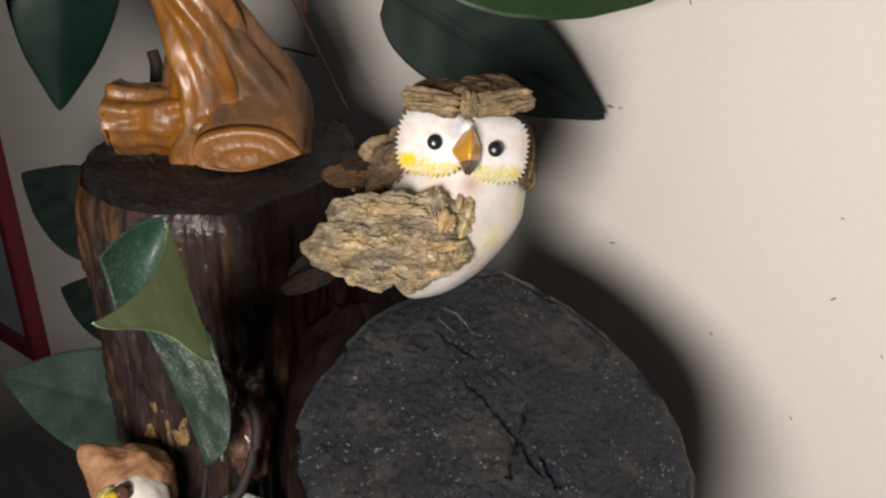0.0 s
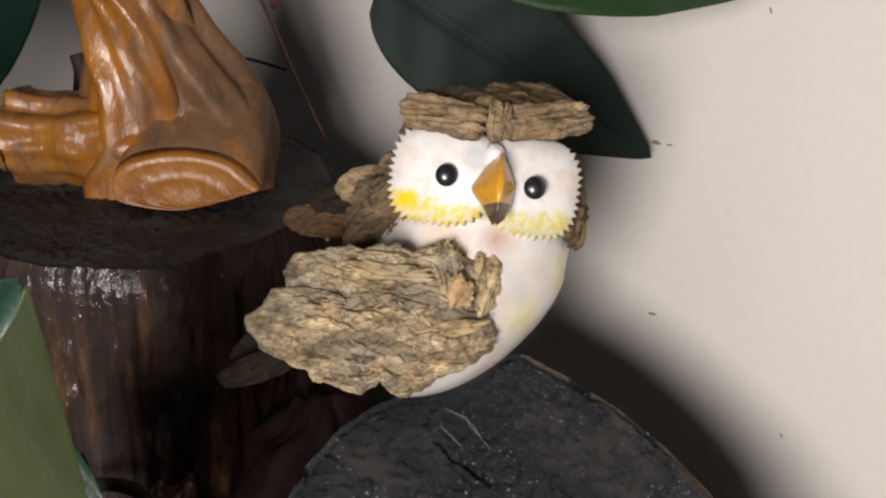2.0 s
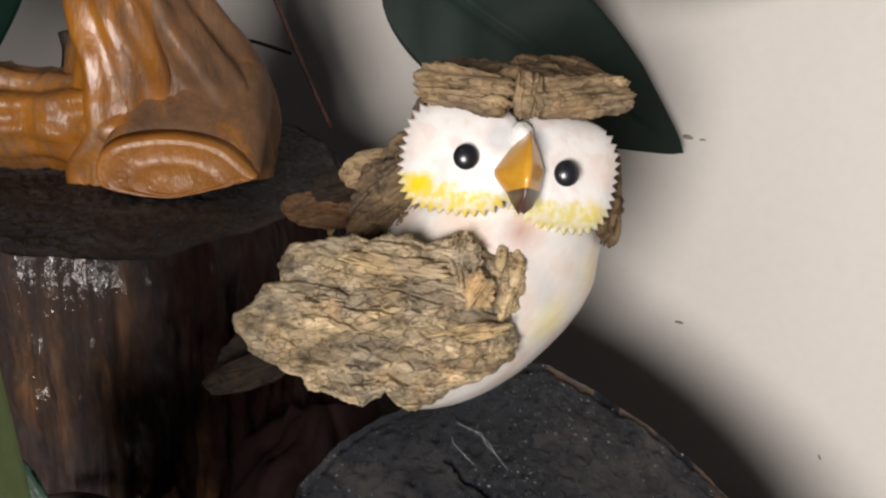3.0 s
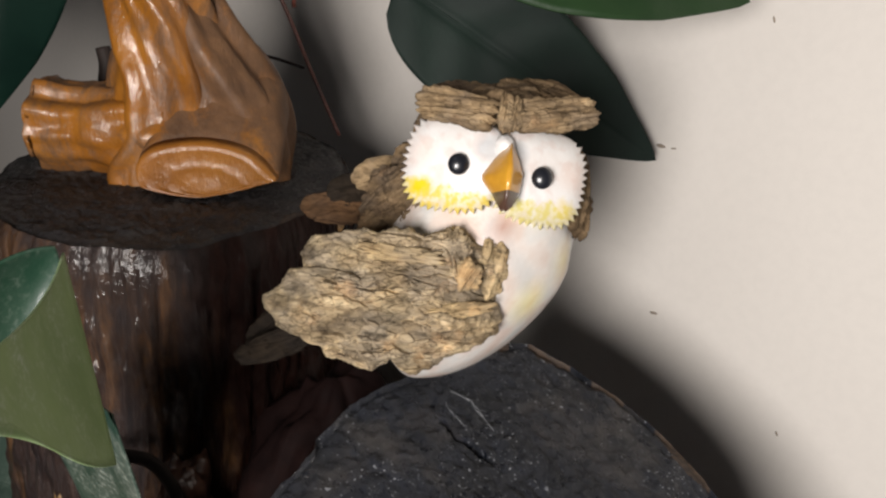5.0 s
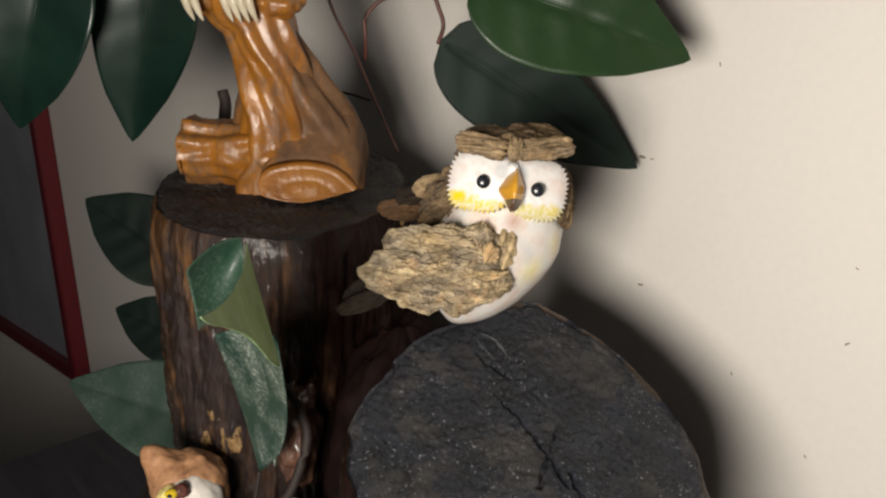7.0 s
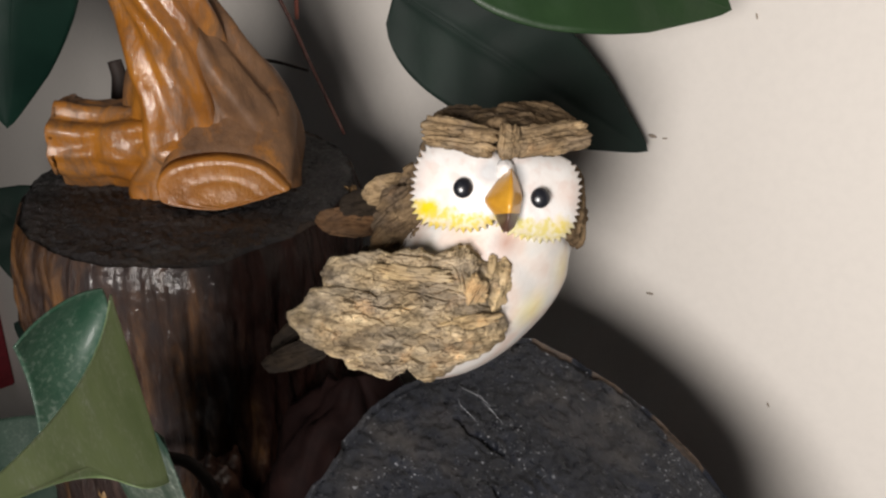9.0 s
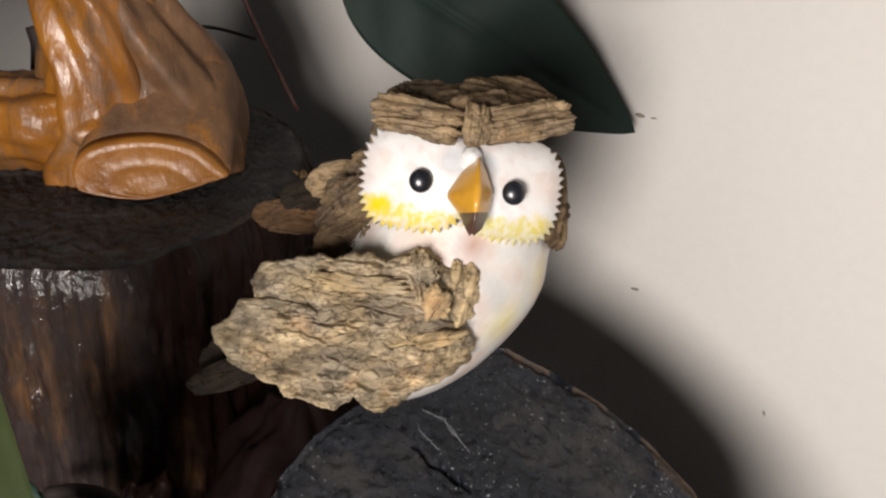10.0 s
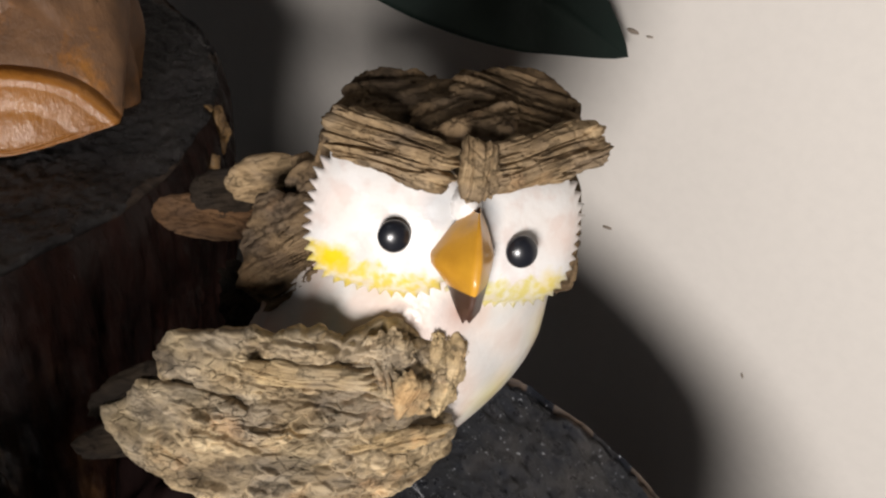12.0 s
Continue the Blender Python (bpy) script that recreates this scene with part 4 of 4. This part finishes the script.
def leaf(parent, base_at, tip, width, facing, mat, label, fold=0.18, droop=0.05, ripple=0.018):
    o = parent.location
    rows = [[p - o for p in r] for r in leaf_rows(base_at, tip, width, facing, fold, droop, ripple)]
    s = Shape().grid(rows)
    ob = part("leaf", s.mesh("leaf", [mat]), parent, label)
    mod = ob.modifiers.new("thickness", "SOLIDIFY")
    mod.thickness, mod.offset = 0.0005, 0
    mids = [r[len(r) // 2] for r in rows][1:-1]
    rib = Shape().grid(tube(mids, [0.0007 * (1 - 0.8 * i / len(mids)) for i in range(len(mids))], 8), loop=True, caps=True)
    part("midrib", rib.mesh("midrib", [mat]), ob)
    return ob


def stem(parent, points, r0, r1, mat, n=40, name="stem"):
    o = parent.location
    line = [p - o for p in smooth_line(points, n)]
    s = Shape().grid(tube(line, [r0 + (r1 - r0) * i / (n - 1) for i in range(n)], 10), loop=True, caps=True)
    return part(name, s.mesh(name, [mat]), parent)


leaf(vine, (-0.0225, 0.374, 0.2045), (0.069, 0.376, 0.1505), 0.046, (-0.25, -0.9, 0.25), M_LEAF_DARK, "nearly black-green glossy leaf", 0.10, 0.02)
leaf(vine, (-0.010, 0.318, 0.236), (0.0747, 0.3221, 0.2076), 0.050, (0.05, -0.95, 0.3), M_LEAF, "fresh green glossy leaf", 0.12, 0.04)
leaf(vine, (-0.163, 0.420, 0.236), (-0.183, 0.427, 0.140), 0.050, (0.42, -0.90, 0.09), M_LEAF_DEEP, "hanging glossy green leaf", -0.14, 0.03, 0.003)
leaf(vine, (-0.200, 0.395, 0.240), (-0.228, 0.400, 0.151), 0.056, (0.15, -0.9, 0.35), M_LEAF_DEEP, "hanging deep green leaf", 0.16, 0.06, 0.003)
leaf(trailer, (-0.190, 0.530, 0.030), (-0.266, 0.550, 0.068), 0.058, (0.1, -0.8, 0.5), M_LEAF_DARK, "dull dark leaf behind the stump", 0.14, 0.04)
leaf(trailer, (-0.175, 0.500, -0.012), (-0.240, 0.520, 0.002), 0.044, (0.1, -0.8, 0.5), M_LEAF_DARK, "dull dark leaf behind the stump", 0.14, 0.04)
leaf(trailer, (-0.100, 0.312, 0.040), (-0.184, 0.330, 0.052), 0.046, (0.1, -0.75, 0.6), M_LEAF_DULL, "dull grey-green leaf", 0.12, 0.03)


def patch_rows(ctrl, n=30):
    """A smooth sheet over a 4 x 4 net of points."""
    def bern(u):
        return ((1 - u) ** 3, 3 * u * (1 - u) ** 2, 3 * u * u * (1 - u), u**3)
    return [[sum((Vector(ctrl[a][b]) * (bern(i / n)[a] * bern(j / n)[b]) for a in range(4) for b in range(4)), Vector()) for j in range(n + 1)] for i in range(n + 1)]


def sheet(name, ctrl, mat, label):
    o = trailer.location
    s = Shape().grid([[p - o for p in r] for r in patch_rows(ctrl)])
    ob = part(name, s.mesh(name, [mat]), trailer, label)
    mod = ob.modifiers.new("thickness", "SOLIDIFY")
    mod.thickness, mod.offset = 0.0004, 0
    return ob


# the curled leaf near the lens: pale folded back, dark inside, dusty lower half
sheet("leaf", [
    [(-0.0715, 0.220, 0.1640), (-0.072, 0.222, 0.160), (-0.067, 0.216, 0.149), (-0.0595, 0.206, 0.1305)],
    [(-0.0655, 0.196, 0.1595), (-0.067, 0.192, 0.158), (-0.064, 0.190, 0.150), (-0.059, 0.190, 0.139)],
    [(-0.0640, 0.165, 0.1665), (-0.0625, 0.165, 0.163), (-0.062, 0.168, 0.160), (-0.059, 0.182, 0.149)],
    [(-0.0600, 0.137, 0.1775), (-0.0595, 0.140, 0.174), (-0.0605, 0.150, 0.1695), (-0.060, 0.172, 0.1585)]],
    M_LEAF_PALE, "pale green folded underside of a curled leaf")
sheet("leaf", [
    [(-0.0735, 0.2215, 0.1645), (-0.078, 0.218, 0.1655), (-0.083, 0.212, 0.163), (-0.086, 0.208, 0.1585)],
    [(-0.073, 0.224, 0.160), (-0.078, 0.226, 0.158), (-0.083, 0.222, 0.156), (-0.087, 0.212, 0.153)],
    [(-0.073, 0.222, 0.154), (-0.077, 0.226, 0.150), (-0.082, 0.222, 0.148), (-0.0855, 0.212, 0.147)],
    [(-0.073, 0.212, 0.150), (-0.076, 0.215, 0.145), (-0.080, 0.212, 0.142), (-0.083, 0.206, 0.141)]],
    M_LEAF_INNER, "dark green upper side of the curled leaf")
sheet("leaf", [
    [(-0.0870, 0.234, 0.1260), (-0.079, 0.228, 0.132), (-0.070, 0.222, 0.135), (-0.0610, 0.210, 0.138)],
    [(-0.087, 0.246, 0.108), (-0.080, 0.240, 0.110), (-0.071, 0.232, 0.114), (-0.0625, 0.222, 0.116)],
    [(-0.083, 0.252, 0.088), (-0.077, 0.247, 0.088), (-0.070, 0.242, 0.092), (-0.0610, 0.234, 0.097)],
    [(-0.0790, 0.253, 0.062), (-0.0775, 0.252, 0.063), (-0.0740, 0.250, 0.068), (-0.0700, 0.246, 0.074)]],
    M_LEAF_DUST, "dusty dark green lower half of the curled leaf")
stem(trailer, [(-0.0735, 0.2262, 0.1325), (-0.0725, 0.2345, 0.114), (-0.0705, 0.2425, 0.092), (-0.0725, 0.2500, 0.067)], 0.0010, 0.0005, M_DUST, 30, "midrib")
leaf(trailer, (-0.0790, 0.2545, 0.046), (-0.042, 0.238, 0.004), 0.032, (0.1, -0.85, 0.5), M_LEAF_DUST, "dusty dark green leaf at the foot of the stumps", 0.12, 0.03)

stem(vine, [(-0.0560, 0.380, 0.194), (-0.0555, 0.376, 0.2033), (-0.0554, 0.376, 0.213), (-0.048, 0.376, 0.2209), (-0.0371, 0.376, 0.2222), (-0.0274, 0.376, 0.224), (-0.0236, 0.376, 0.2177), (-0.0215, 0.376, 0.2106), (-0.0235, 0.374, 0.203)], 0.0008, 0.0010, M_STEM)
stem(vine, [(-0.060, 0.372, 0.250), (-0.036, 0.375, 0.236), (-0.0274, 0.376, 0.224)], 0.0012, 0.0009, M_STEM)
stem(vine, [(-0.100, 0.360, 0.285), (-0.060, 0.372, 0.250), (-0.030, 0.345, 0.246), (-0.010, 0.318, 0.236)], 0.0012, 0.0009, M_STEM)
stem(vine, [(-0.080, 0.425, 0.240), (-0.079, 0.424, 0.215), (-0.066, 0.422, 0.190), (-0.056, 0.42, 0.168), (-0.044, 0.418, 0.143)], 0.0009, 0.0007, M_STEM)
stem(vine, [(-0.092, 0.415, 0.172), (-0.074, 0.418, 0.172), (-0.058, 0.420, 0.168)], 0.0007, 0.0006, M_STEM_DARK)
stem(vine, [(-0.100, 0.360, 0.285), (-0.140, 0.390, 0.262), (-0.163, 0.420, 0.236)], 0.0012, 0.0009, M_STEM)
stem(vine, [(-0.140, 0.390, 0.262), (-0.175, 0.395, 0.252), (-0.200, 0.395, 0.240)], 0.0012, 0.0009, M_STEM)
stem(vine, [(-0.127, 0.400, 0.174), (-0.1255, 0.399, 0.168), (-0.126, 0.398, 0.160)], 0.0026, 0.0030, M_STEM_DARK, 12, "stem_stub")
stem(trailer, [(-0.088, 0.271, 0.089), (-0.080, 0.269, 0.0915), (-0.0725, 0.268, 0.0895), (-0.0655, 0.265, 0.080), (-0.063, 0.262, 0.070), (-0.068, 0.255, 0.053), (-0.078, 0.250, 0.035), (-0.085, 0.245, -0.042)], 0.0017, 0.0019, M_STEM_DARK, 60)
stem(trailer, [(-0.085, 0.245, -0.042), (-0.150, 0.290, -0.040), (-0.180, 0.440, -0.020), (-0.190, 0.530, 0.030)], 0.0012, 0.0010, M_STEM_DARK)
stem(trailer, [(-0.085, 0.245, -0.042), (-0.082, 0.250, 0.035), (-0.079, 0.253, 0.062)], 0.0012, 0.0008, M_STEM_DARK)

# ---- red-framed picture hanging further along the wall ----
picture = tagged(empty("picture_frame"), "red-framed picture with a pale sheet hanging on the cream wall", "picture frame")
picture.matrix_world = ROOM @ pose(-0.722, -0.010, -0.262, 0, -7, 0)
part("frame_side", box_mesh("frame_side", (0.016, 0.018, 0.560), (-0.008, 0, 0.280), M_RED, 0.0015), picture)
part("frame_side", box_mesh("frame_side", (0.016, 0.018, 0.560), (-0.412, 0, 0.280), M_RED, 0.0015), picture)
part("frame_rail", box_mesh("frame_rail", (0.388, 0.018, 0.016), (-0.210, 0, 0.008), M_RED, 0.0015), picture)
part("frame_rail", box_mesh("frame_rail", (0.388, 0.018, 0.016), (-0.210, 0, 0.552), M_RED, 0.0015), picture)
part("sheet", box_mesh("sheet", (0.387, 0.004, 0.527), (-0.210, 0.003, 0.280), M_SHEET, 0.0005), picture)

# ---- fine glue threads under the owl ornament ----
glue = tagged(empty("glue_thread", (0.0, 0.27, 0.115)), "fine pale glue threads on the charred face", "glue thread")
for k, (ax, ay, bx, by) in enumerate([(0.000, 0.272, 0.012, 0.263), (0.003, 0.271, 0.009, 0.266), (-0.002, 0.268, 0.003, 0.262)]):
    pts = []
    for i in range(5):
        u = i / 4
        x, y = ax + (bx - ax) * u + 0.0012 * math.sin(5 * u + k), ay + (by - ay) * u
        pts.append((x, y, low_top(x, y) + 0.0006 + 0.0012 * math.sin(math.pi * u)))
    stem(glue, pts, 0.00004, 0.00003, M_THREAD, 20, "thread")
